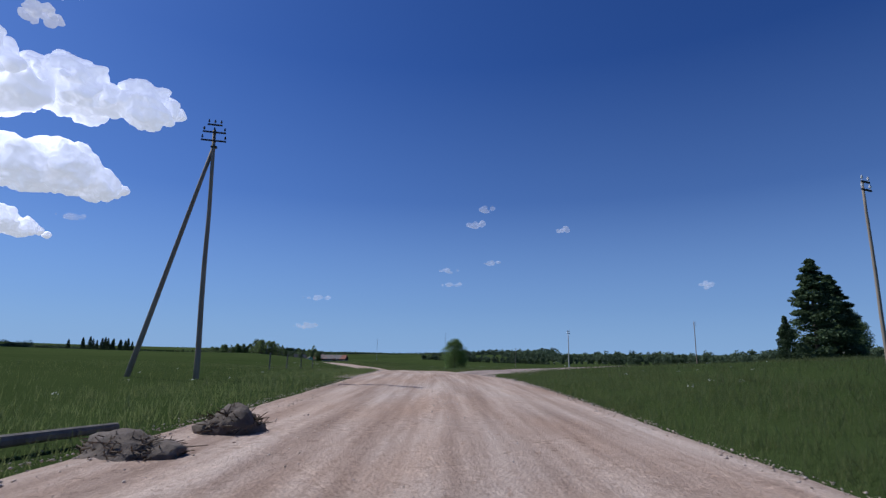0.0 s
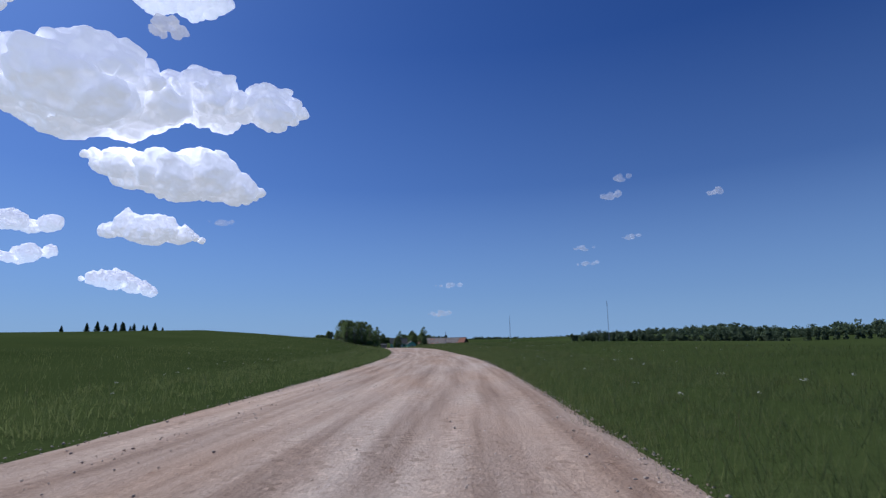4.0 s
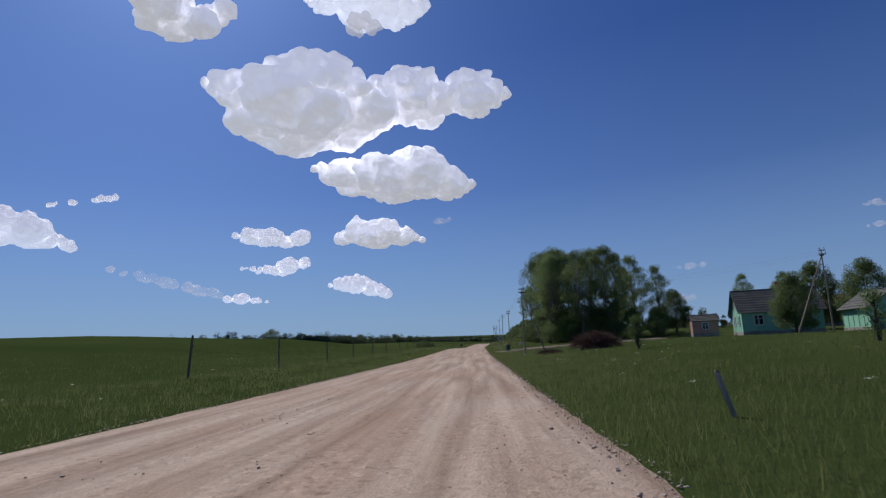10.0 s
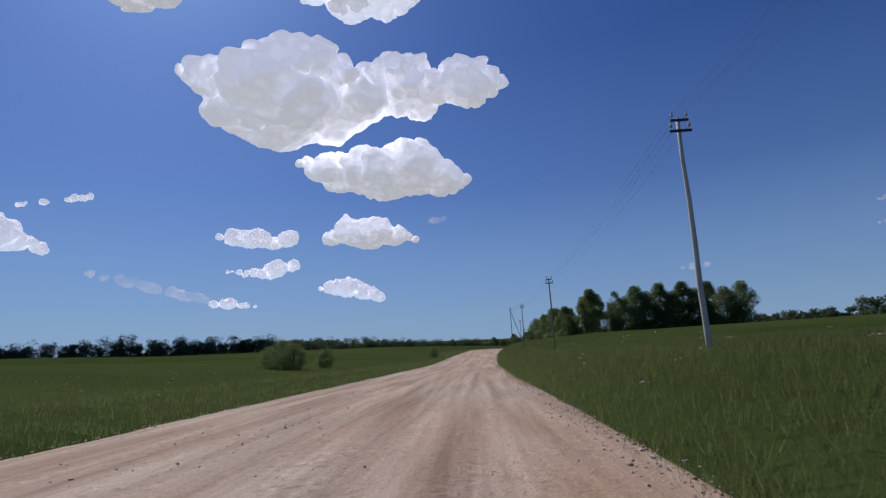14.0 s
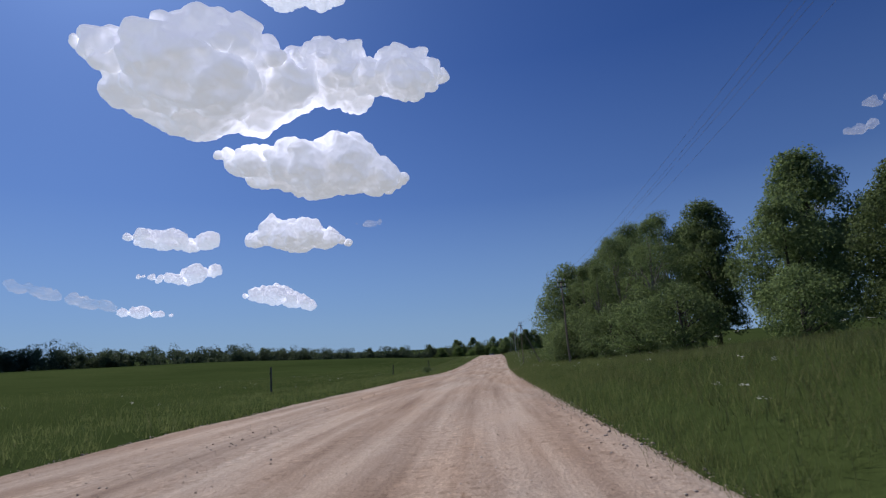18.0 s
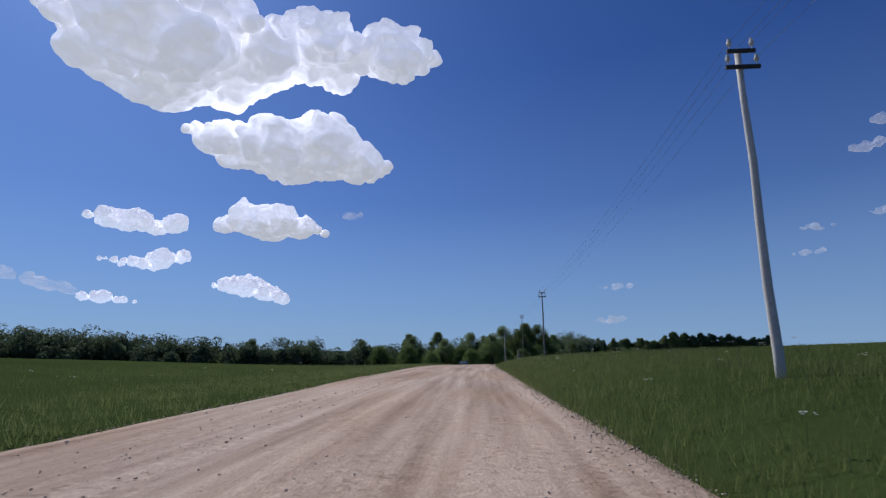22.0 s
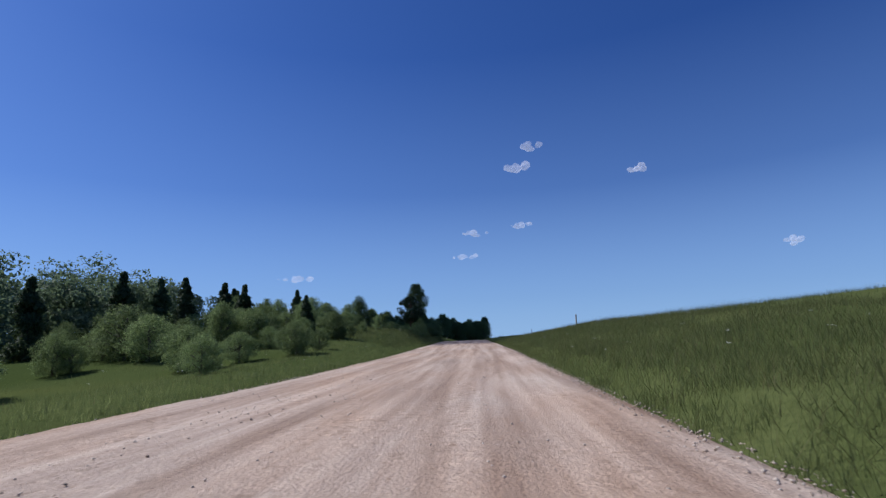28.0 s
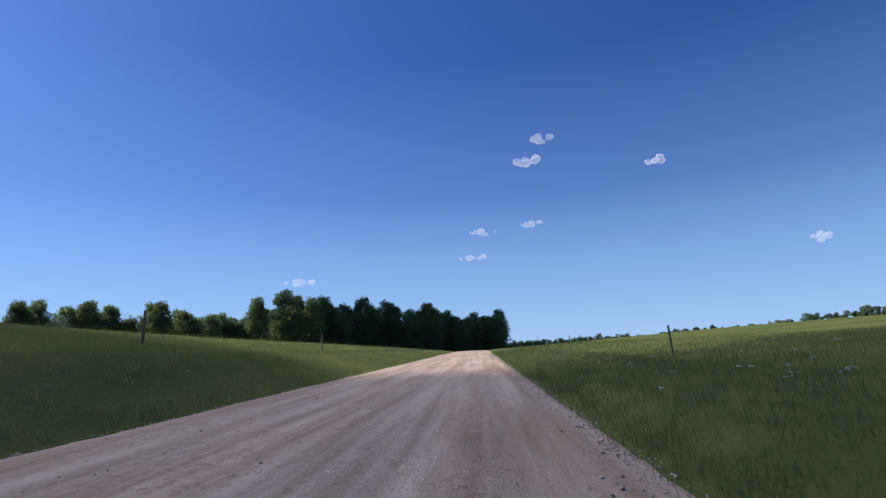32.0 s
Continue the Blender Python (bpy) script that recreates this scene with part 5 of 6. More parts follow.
# ---- farm buildings ----
def gable_house(name, label, L, W, eave, ridge, wall_mat, roof_mat, windows, door=None, chimney=False, over=0.45, gable_mat=None, plinth=0.35):
    """Long side along x, front at -y. windows: (face, centre, sill, width, height)."""
    top = tagged(new(name), label, "building")
    bm = bmesh.new()
    box(bm, -L / 2 - 0.06, L / 2 + 0.06, -W / 2 - 0.06, W / 2 + 0.06, -1.2, plinth)
    part("plinth", bm, M_FIELDSTONE, top)
    bm = bmesh.new()
    prof = [(-W / 2, plinth), (W / 2, plinth), (W / 2, eave), (0, ridge), (-W / 2, eave)]
    a = [bm.verts.new((-L / 2, y, z)) for y, z in prof]
    b = [bm.verts.new((L / 2, y, z)) for y, z in prof]
    bm.faces.new(a)
    bm.faces.new(b[::-1])
    for k in range(5):
        bm.faces.new((a[k], b[k], b[(k + 1) % 5], a[(k + 1) % 5]))
    bmesh.ops.recalc_face_normals(bm, faces=bm.faces)
    wall = part("wall", bm, wall_mat, top)
    # cover boards on the walls
    bm = bmesh.new()
    n = int(L / 0.9)
    for k in range(n + 1):
        x = -L / 2 + L * k / n
        for y in (-W / 2 - 0.02, W / 2 + 0.02):
            box(bm, x - 0.03, x + 0.03, y - 0.02, y + 0.02, plinth, eave - 0.02)
    n = int(W / 0.9)
    for k in range(n + 1):
        y = -W / 2 + W * k / n
        zt = eave + (ridge - eave) * (1 - abs(y) / (W / 2)) - 0.05
        for x in (-L / 2 - 0.02, L / 2 + 0.02):
            box(bm, x - 0.02, x + 0.02, y - 0.03, y + 0.03, plinth, zt)
    part("cover_boards", bm, wall_mat, wall)
    slope = math.atan2(ridge - eave, W / 2)
    ln = math.hypot(ridge - eave, W / 2) + over
    for s in (-1, 1):
        bm = bmesh.new()
        box(bm, -L / 2 - over, L / 2 + over, 0, ln, 0.0, 0.09, 0.015)
        m = Matrix.Translation((0, 0, ridge + 0.03)) @ Matrix.Rotation(math.pi if s < 0 else 0, 4, "Z") @ Matrix.Rotation(-slope, 4, "X")
        bmesh.ops.transform(bm, matrix=m, verts=bm.verts)
        rows = max(4, int(ln / 0.45))
        for k in range(rows):
            box(bm, -L / 2 - over - 0.01, L / 2 + over + 0.01, ln * k / rows, ln * k / rows + 0.05, 0.085, 0.12, 0, m)
        part("roof", bm, roof_mat, top)
    bm = bmesh.new()
    rod(bm, (-L / 2 - over, 0, ridge + 0.11), (L / 2 + over, 0, ridge + 0.11), 0.11, 0.11, 8)
    part("ridge_cap", bm, roof_mat, top)
    for face, c, sill, w, h in windows:
        if face in ("front", "back"):
            y = -W / 2 if face == "front" else W / 2
            m = Matrix.Translation((c, y, sill)) @ Matrix.Rotation(0 if face == "front" else math.pi, 4, "Z")
        else:
            x = L / 2 if face == "right" else -L / 2
            m = Matrix.Translation((x, c, sill)) @ Matrix.Rotation(math.pi / 2 if face == "right" else -math.pi / 2, 4, "Z")
        bm = bmesh.new()
        for q in ((-w / 2 - 0.1, -w / 2, 0, h), (w / 2, w / 2 + 0.1, 0, h), (-w / 2 - 0.1, w / 2 + 0.1, h, h + 0.12), (-w / 2 - 0.1, w / 2 + 0.1, -0.1, 0), (-0.025, 0.025, 0, h), (-w / 2, w / 2, h * 0.62, h * 0.62 + 0.05)):
            box(bm, q[0], q[1], -0.09, 0.02, q[2], q[3], 0, m)
        win = part("window_frame", bm, M_WHITEPAINT, top, "white window frame")
        bm = bmesh.new()
        box(bm, -w / 2, w / 2, -0.03, -0.012, 0, h, 0, m)
        part("pane", bm, M_GLASS, win)
    if door:
        bm = bmesh.new()
        box(bm, door - 0.45, door + 0.45, -W / 2 - 0.06, -W / 2 + 0.02, plinth, plinth + 2.0, 0.01)
        part("door", bm, M_WHITEPAINT, top, "white painted door")
    if chimney:
        bm = bmesh.new()
        box(bm, 0.6, 1.15, 0.1, 0.65, ridge - 0.9, ridge + 0.95, 0.02)
        box(bm, 0.55, 1.2, 0.05, 0.7, ridge + 0.95, ridge + 1.07, 0.02)
        part("chimney", bm, M_BRICK, top, "red brick chimney")
    return top


house = gable_house("farmhouse", "green boarded farmhouse with white windows and dark roof", 9.0, 6.0, 2.9, 5.6, M_GREENWALL, M_ROOFDARK,
                    [("front", -2.6, 1.2, 0.9, 1.1), ("front", 0.2, 1.2, 0.9, 1.1), ("front", 2.8, 1.2, 0.9, 1.1), ("left", -1.3, 1.2, 0.8, 1.1), ("left", 1.3, 1.2, 0.8, 1.1), ("left", 0, 3.4, 0.6, 0.7), ("right", 0, 1.2, 0.8, 1.1)], door=1.5, chimney=True)
house.matrix_basis = Matrix.Translation(spot(11.92, 39.0, 0.1)) @ Matrix.Rotation(radians(16), 4, "Z")
porch = gable_house("porch", "pink and white plastered outhouse beside the farmhouse", 3.2, 2.6, 2.0, 2.7, M_PINKWALL, M_ROOFDARK, [("front", 0, 0.9, 0.7, 0.8)], over=0.2)
porch.matrix_basis = Matrix.Translation(spot(12.05, 31.8, 0.1)) @ Matrix.Rotation(radians(16), 4, "Z")
shed = gable_house("garden_shed", "pale green boarded shed with a dark gable roof", 5.2, 4.4, 2.4, 3.9, M_GREENWALL, M_ROOFDARK, [("left", -0.2, 1.0, 0.6, 0.8), ("front", 0, 1.1, 0.7, 0.6)])
shed.matrix_basis = Matrix.Translation(spot(11.56, 42.0, 0.1)) @ Matrix.Rotation(radians(112), 4, "Z")


def barn(t, u, yaw):
    L, W, eave, ridge = 29.0, 9.0, 1.9, 4.9
    top = tagged(new("barn"), "long low barn with a sagging grey and rust-red roof", "barn")
    bm = bmesh.new()
    box(bm, -L / 2, L / 2, -W / 2, W / 2, -1.5, 0.7, 0.03)
    part("stone_base", bm, M_FIELDSTONE, top)
    n = 46
    for k in range(n):
        x = -L / 2 + L * (k + 0.5) / n
        bm = bmesh.new()
        box(bm, x - 0.305, x + 0.305, -W / 2 + 0.02, -W / 2 + 0.10, 0.7, eave + 0.15, 0.01)
        part("wall_board", bm, M_BARNWALL, top)
    bm = bmesh.new()
    box(bm, -L / 2 + 0.05, L / 2 - 0.05, -W / 2 + 0.12, W / 2 - 0.05, 0.7, eave)
    for sx in (-1, 1):
        x = sx * (L / 2 - 0.1)
        tri = [bm.verts.new((x, -W / 2 + 0.1, eave)), bm.verts.new((x, W / 2 - 0.1, eave)), bm.verts.new((x, 0, ridge - 0.05))]
        bm.faces.new(tri)
    part("inner_wall", bm, M_BARNWALL, top)
    for x in (-6.0, 5.0):
        bm = bmesh.new()
        box(bm, x - 1.5, x + 1.5, -W / 2 - 0.05, -W / 2 + 0.015, 0.2, 2.2, 0.02)
        part("barn_door", bm, M_BARNWALL, top, "dark plank barn door")
    slope = math.atan2(ridge - eave, W / 2)
    ln = math.hypot(ridge - eave, W / 2) + 0.6
    rb = np.random.RandomState(3)
    cols, rows = 29, 6
    for s in (-1, 1):
        m = Matrix.Translation((0, 0, ridge + 0.03)) @ Matrix.Rotation(math.pi if s < 0 else 0, 4, "Z") @ Matrix.Rotation(-slope, 4, "X")
        bm = bmesh.new()
        box(bm, -L / 2 - 0.3, L / 2 + 0.3, 0, ln, -0.06, 0.02)
        bmesh.ops.transform(bm, matrix=m, verts=bm.verts)
        part("roof_deck", bm, M_BARNWALL, top)
        for i in range(cols):
            for j in range(rows):
                x0, x1 = -L / 2 - 0.35 + (L + 0.7) * i / cols, -L / 2 - 0.35 + (L + 0.7) * (i + 1) / cols
                if s > 0 and (i + j) % 2:
                    continue
                bm = bmesh.new()
                dz = 0.03 + 0.02 * rb.rand()
                box(bm, x0, x1 + 0.03, ln * j / rows, ln * (j + 1) / rows + 0.06, dz, dz + 0.04, 0, m)
                fx = (x0 + x1) / 2 * (-1 if s < 0 else 1)
                red = fx < -L / 2 + 2.4 or fx > L / 2 - 3.5 or (j > 4 and rb.rand() < 0.25) or rb.rand() < 0.06
                part("roof_sheet", bm, M_ROOFRED if red else M_ROOFGREY, top)
    bm = bmesh.new()
    rod(bm, (-L / 2 - 0.3, 0, ridge + 0.10), (L / 2 + 0.3, 0, ridge + 0.14), 0.12, 0.12, 8)
    part("ridge_cap", bm, M_ROOFGREY, top)
    top.matrix_basis = Matrix.Translation(spot(t, u, 0.2)) @ Matrix.Rotation(radians(yaw), 4, "Z")


barn(12.45, 71.0, -11)
shelter = gable_house("cottage", "small far green cottage with a pale roof", 8, 6, 2.6, 5.0, M_GREENWALL, M_ROOFGREY, [("front", -1.5, 1.1, 0.9, 1.0), ("front", 1.5, 1.1, 0.9, 1.0)])
shelter.matrix_basis = Matrix.Translation(spot(13.4, 75, 0.1)) @ Matrix.Rotation(radians(10), 4, "Z")


# ---- heaps, brush and loose stuff ----
def heap(name, label, t, u, w, l, h, seed, mat, twigs=80):
    rng = np.random.RandomState(seed)
    top = tagged(new(name), label, "heap")
    bm = bmesh.new()
    bmesh.ops.create_icosphere(bm, subdivisions=4, radius=1.0)
    for v in bm.verts:
        k = 1 + 0.30 * noise.noise(v.co * 1.6 + Vector((seed, 0, 0))) + 0.16 * noise.noise(v.co * 5 + Vector((0, seed, 0)))
        v.co = Vector((v.co.x * w / 2 * k, v.co.y * l / 2 * k, max(-0.25, v.co.z * h * k))) * (0.66 if mat is M_TWIG else 1.0)
    part("mound", bm, mat, top, smooth=True)
    if mat is M_TWIG:
        n = twigs * 6
        a, r = rng.uniform(0, 6.283, n), rng.uniform(0.05, 1.0, n)
        foot = np.stack([np.cos(a) * r * w / 2, np.sin(a) * r * l / 2, h * np.sqrt(np.maximum(0.0, 1 - r * r)) * 0.85 * rng.uniform(0.5, 1, n)], 1)
        d = rng.normal(size=(n, 3)) * np.array([0.4, 0.4, 0.3]) + np.stack([np.cos(a) * r, np.sin(a) * r, np.full(n, 0.35)], 1) * 0.4
        sidew = np.cross(d, rng.normal(size=(n, 3)))
        sidew *= 0.012 / np.linalg.norm(sidew, axis=1)[:, None]
        v = np.stack([foot - sidew, foot + sidew, foot + d * (0.3 + 0.35 * h)], 1).reshape(-1, 3)
        part("twigs", mesh_np("twigs", v, np.arange(3 * n).reshape(-1, 3), mat), mat, top, "loose heap of thin brown twigs")
    bm = bmesh.new()
    for k in range(min(twigs, 260)):
        a, r = rng.uniform(0, 6.28), rng.uniform(0.2, 1.0)
        p = Vector((math.cos(a) * r * w / 2, math.sin(a) * r * l / 2, h * 0.8 * math.sqrt(max(0.02, 1 - r * r))))
        d = Vector(rng.normal(size=3)) * (0.07 + 0.16 * h)
        d.z = abs(d.z) * 0.5
        rod(bm, p - d * 0.5, p + d, 0.013, 0.005, 4)
    part("root_tangle", bm, M_ROOT if mat is M_SOIL else M_TWIG, top, "tangle of dry roots and twigs")
    top.matrix_basis = Matrix.Translation(spot(t, u)) @ Matrix.Rotation(radians(road_yaw(t) + 60), 4, "Z")


heap("soil_heap", "heap of dug brown soil with roots at the road edge", 0.237, -3.4, 1.0, 1.1, 0.5, 3, M_SOIL, 150)
heap("soil_heap", "low spread heap of dug soil and dry roots", 0.188, -3.95, 1.0, 1.7, 0.34, 4, M_SOIL, 260)
heap("brush_pile", "pile of dry brown brushwood in the meadow", 11.53, 12.4, 4.6, 4.8, 1.9, 5, M_TWIG, 1600)
heap("brush_pile", "pile of dry brown brushwood beside the bank", 11.39, 6.9, 1.5, 2.4, 0.45, 6, M_TWIG, 260)
log = tagged(new("log"), "long grey log lying along the road edge", "log")
bm = bmesh.new()
rod(bm, (-2.4, 0, 0.1), (0, 0.1, 0.13), 0.10, 0.09, 9)
rod(bm, (0, 0.1, 0.13), (2.4, 0, 0.1), 0.09, 0.07, 9)
part("trunk", bm, M_POSTWOOD, log)
log.matrix_basis = Matrix.Translation(spot(0.17, -5.6)) @ Matrix.Rotation(radians(75), 4, "Z")


def blades(name, label, n, t0, t1, u_of, h, wdt, mat, seed, per=6, flop=0.35, spread=0.13):
    """Tufts of grass blades, one pointed triangle a blade."""
    rng = np.random.RandomState(seed)
    t = rng.uniform(t0, t1, n)
    u = u_of(rng, t)
    p = np.repeat(land(t, u), per, 0)
    m = len(p)
    p[:, :2] += rng.normal(size=(m, 2)) * spread
    hh = h * rng.uniform(0.45, 1.25, m) * np.repeat(rng.uniform(0.6, 1.25, n), per)
    a = rng.uniform(0, 6.283, m)
    w = wdt * rng.uniform(0.6, 1.4, m)
    d = np.stack([np.cos(a), np.sin(a), np.zeros(m)], 1)
    lean = rng.normal(size=(m, 2)) * flop * hh[:, None]
    tip = p + np.stack([lean[:, 0], lean[:, 1], hh], 1)
    p[:, 2] -= 0.05
    v = np.stack([p - d * w[:, None], p + d * w[:, None], tip], 1).reshape(-1, 3)
    f = np.arange(m * 3).reshape(-1, 3)
    ob = new(name, mesh_np(name, v, f, mat))
    return tagged(ob, label, "grass", kind="stuff")


def clear_of_tracks(t, u):
    """Keep the grass off the side roads."""
    u = np.where(u < 0, u + left_out(t), u + right_out(t))
    away = ((np.abs(t - 0.97 - 0.031 * u) < 0.16) & (u > 0) & (u < 24)) | ((np.abs(t - 12.13) < 0.05) & (u > 0)) | ((np.abs(t - 19.62 - 0.016 * u) < 0.06) & (u > 0)) | ((np.abs(t - 25.38) < 0.18) & (u < 0))
    return np.where(away, np.where(u > 0, u + 26, u - 14), u)


blades("verge_grass", "tall green verge grass along the sunny road edge", 62000, 0.0, 34.5, lambda r, t: clear_of_tracks(t, 2.15 + 6.0 * r.uniform(0, 1, len(t)) ** 1.5), 0.27, 0.0045, M_BLADE, 1, 19, 0.4, 0.17)
blades("verge_grass", "green verge grass along the field road edge", 34000, 0.0, 34.5, lambda r, t: clear_of_tracks(t, -7.15 - 5.5 * r.uniform(0, 1, len(t)) ** 1.5), 0.25, 0.007, M_BLADE, 2, 11, 0.4, 0.17)
blades("meadow_grass", "long meadow grass on both sides of the road", 90000, -0.5, 35.5, lambda r, t: clear_of_tracks(t, np.where(r.rand(len(t)) < 0.6, 6.5 + 18 * r.uniform(0, 1, len(t)) ** 1.5, -11 - 18 * r.uniform(0, 1, len(t)) ** 1.5)), 0.25, 0.008, M_BLADE, 3, 8, 0.4, 0.35)
blades("dry_stems", "pale dry stems among the verge grass", 2600, 0.0, 34.0, lambda r, t: clear_of_tracks(t, np.where(r.rand(len(t)) < 0.6, 2.8 + 7 * r.rand(len(t)), -8 - 7 * r.rand(len(t)))), 0.50, 0.003, M_DRYGRASS, 4, 4, 0.2)


blades("bank_weeds", "coarse weeds and half-dry grass on the steep roadside bank", 9000, 27.9, 29.9, lambda r, t: 3.2 + 9 * r.uniform(0, 1, len(t)) ** 1.2, 0.34, 0.005, M_WEED, 6, 9, 0.5, 0.3)
blades("bank_weeds", "tall dark weeds on the shaded roadside bank", 9000, 29.3, 31.7, lambda r, t: -8.2 - 7 * r.uniform(0, 1, len(t)) ** 1.2, 0.42, 0.007, M_BLADE, 16, 7, 0.45, 0.3)


blades("bank_weeds", "coarse half-dry weeds on the roadside bank", 15000, 12.8, 18.6, lambda r, t: 3.6 + 9 * r.uniform(0, 1, len(t)) ** 1.3, 0.24, 0.004, M_WEED, 7, 9, 0.5, 0.35)


def flowers(n, seed, t0=0.0, t1=34.0, u0=2.9, u1=11.9):
    rng = np.random.RandomState(seed)
    t = rng.uniform(t0, t1, n)
    t = t + 0.12 * np.sin(t * 40)
    u = np.where(rng.rand(n) < (0.62 if t1 == 34.0 else 1.0), u0 + (u1 - u0) * rng.rand(n) ** 1.5, -8.2 - 9 * rng.rand(n) ** 1.5)
    p = land(t, clear_of_tracks(t, u))
    p[:, 2] += rng.uniform(0.35, 0.75, n)
    per = 7
    q = np.repeat(p, per, 0) + rng.normal(size=(n * per, 3)) * np.array([0.035, 0.035, 0.012])
    s = rng.uniform(0.012, 0.026, n * per)[:, None]
    a = rng.uniform(0, 6.28, n * per)
    ex = np.stack([np.cos(a), np.sin(a), 0.2 * np.sin(a * 3)], 1) * s
    ey = np.stack([-np.sin(a), np.cos(a), 0.2 * np.cos(a * 2)], 1) * s
    v = np.stack([q - ex, q + ey, q + ex, q - ey], 1).reshape(-1, 3)
    k = np.arange(n * per) * 4
    f = np.stack([k, k + 1, k + 2, k + 3], 1)
    ob = new("wildflowers", mesh_np("wildflowers", v, f, M_FLOWER))
    tagged(ob, "white umbel flowers scattered along the verges", "flowers", kind="stuff")


flowers(2600, 8)
flowers(150, 9, 12.3, 12.75, 3.0, 7.0)
flowers(420, 10, 20.2, 21.6, 3.5, 14.0)
flowers(160, 12, 31.2, 33.0, 3.2, 9.0)


def stones(name, label, n, u_of, lo, hi, seed, mat=M_STONE, flat=1.0):
    rng = np.random.RandomState(seed)
    t = rng.uniform(-0.3, 34.5, n)
    u = u_of(rng, t)
    p, v = road_at(t)
    side = np.stack([v[:, 1], -v[:, 0]], 1)
    c = np.stack([p[:, 0] + side[:, 0] * u, p[:, 1] + side[:, 1] * u, p[:, 2] - 0.012 * np.abs(u + 2.6) + 0.01 - np.interp(u - np.where(u > 0, right_out(t), left_out(t)), [-7.2, -6.8, 1.9, 2.3], [0.05, 0, 0, 0.05])], 1)
    s = lo + (hi - lo) * rng.uniform(0, 1, n) ** 2.5
    octa = np.array([(1, 0, 0), (0, 1, 0), (-1, 0, 0), (0, -1, 0), (0, 0, 0.8 * flat), (0, 0, -0.6)], float)
    vs = (c[:, None, :] + octa[None] * s[:, None, None] * rng.uniform(0.6, 1.25, (n, 6, 1)) + rng.normal(size=(n, 6, 3)) * s[:, None, None] * 0.16).reshape(-1, 3)
    tri = np.array([(0, 1, 4), (1, 2, 4), (2, 3, 4), (3, 0, 4), (1, 0, 5), (2, 1, 5), (3, 2, 5), (0, 3, 5)])
    f = (np.arange(n)[:, None, None] * 6 + tri[None]).reshape(-1, 3)
    ob = new(name, mesh_np(name, vs, f, mat))
    tagged(ob, label, "gravel", kind="stuff")


stones("edge_gravel", "ridge of loose stones along the road edges", 95000, lambda r, t: np.where(r.rand(len(t)) < 0.7, 2.05 + right_out(t) + 0.28 * r.normal(size=len(t)), -6.85 + left_out(t) + 0.3 * r.normal(size=len(t))), 0.008, 0.036, 1, M_STONE, 0.7)
stones("loose_gravel", "loose stones scattered between the wheel tracks", 60000, lambda r, t: np.choose(r.randint(0, 4, len(t)), [0.0 + 0.22 * r.normal(size=len(t)), -2.2 + 0.35 * r.normal(size=len(t)), -4.4 + 0.3 * r.normal(size=len(t)), r.uniform(-6.6, 1.6, len(t))]), 0.006, 0.024, 2)
stones("earth_clods", "dry brown clods of earth strewn along the field side lane", 8000, lambda r, t: np.where(r.rand(len(t)) < 0.7, -3.3 - 0.5 * np.sin(t * 2.3), -4.9 + 0.4 * np.sin(t * 3.1)) + (0.12 + 0.3 * (np.sin(t * 5.3) + np.sin(t * 13.1) > 0.2)) * r.normal(size=len(t)), 0.008, 0.036, 3, M_CLOD, 0.6)
stones("edge_clods", "brown clods and turf along the sunny road edge", 7000, lambda r, t: 1.9 + right_out(t) + 0.25 * r.normal(size=len(t)), 0.012, 0.045, 4, M_CLOD, 0.7)


# ---- clouds ----
def billow(ob, voxel, rh):
    """Weld the lobes of a cloud into one skin and puff it up."""
    weld = ob.modifiers.new("weld", "REMESH")
    weld.mode = "VOXEL"
    weld.voxel_size = voxel
    weld.use_smooth_shade = True
    melt = ob.modifiers.new("melt", "SMOOTH")
    melt.factor = 0.6
    melt.iterations = 9
    for scale, strength in ((rh * 0.42, rh * 0.20), (rh * 0.2, rh * 0.08), (rh * 0.1, rh * 0.02)):
        tex = bpy.data.textures.new("billow", "CLOUDS")
        tex.noise_scale = scale
        tex.noise_depth = 1
        puff = ob.modifiers.new("billow", "DISPLACE")
        puff.texture = tex
        puff.texture_coords = "LOCAL"
        puff.strength = strength
        puff.mid_level = 0.45
    soften = ob.modifiers.new("soften", "SMOOTH")
    soften.factor = 0.6
    soften.iterations = 5


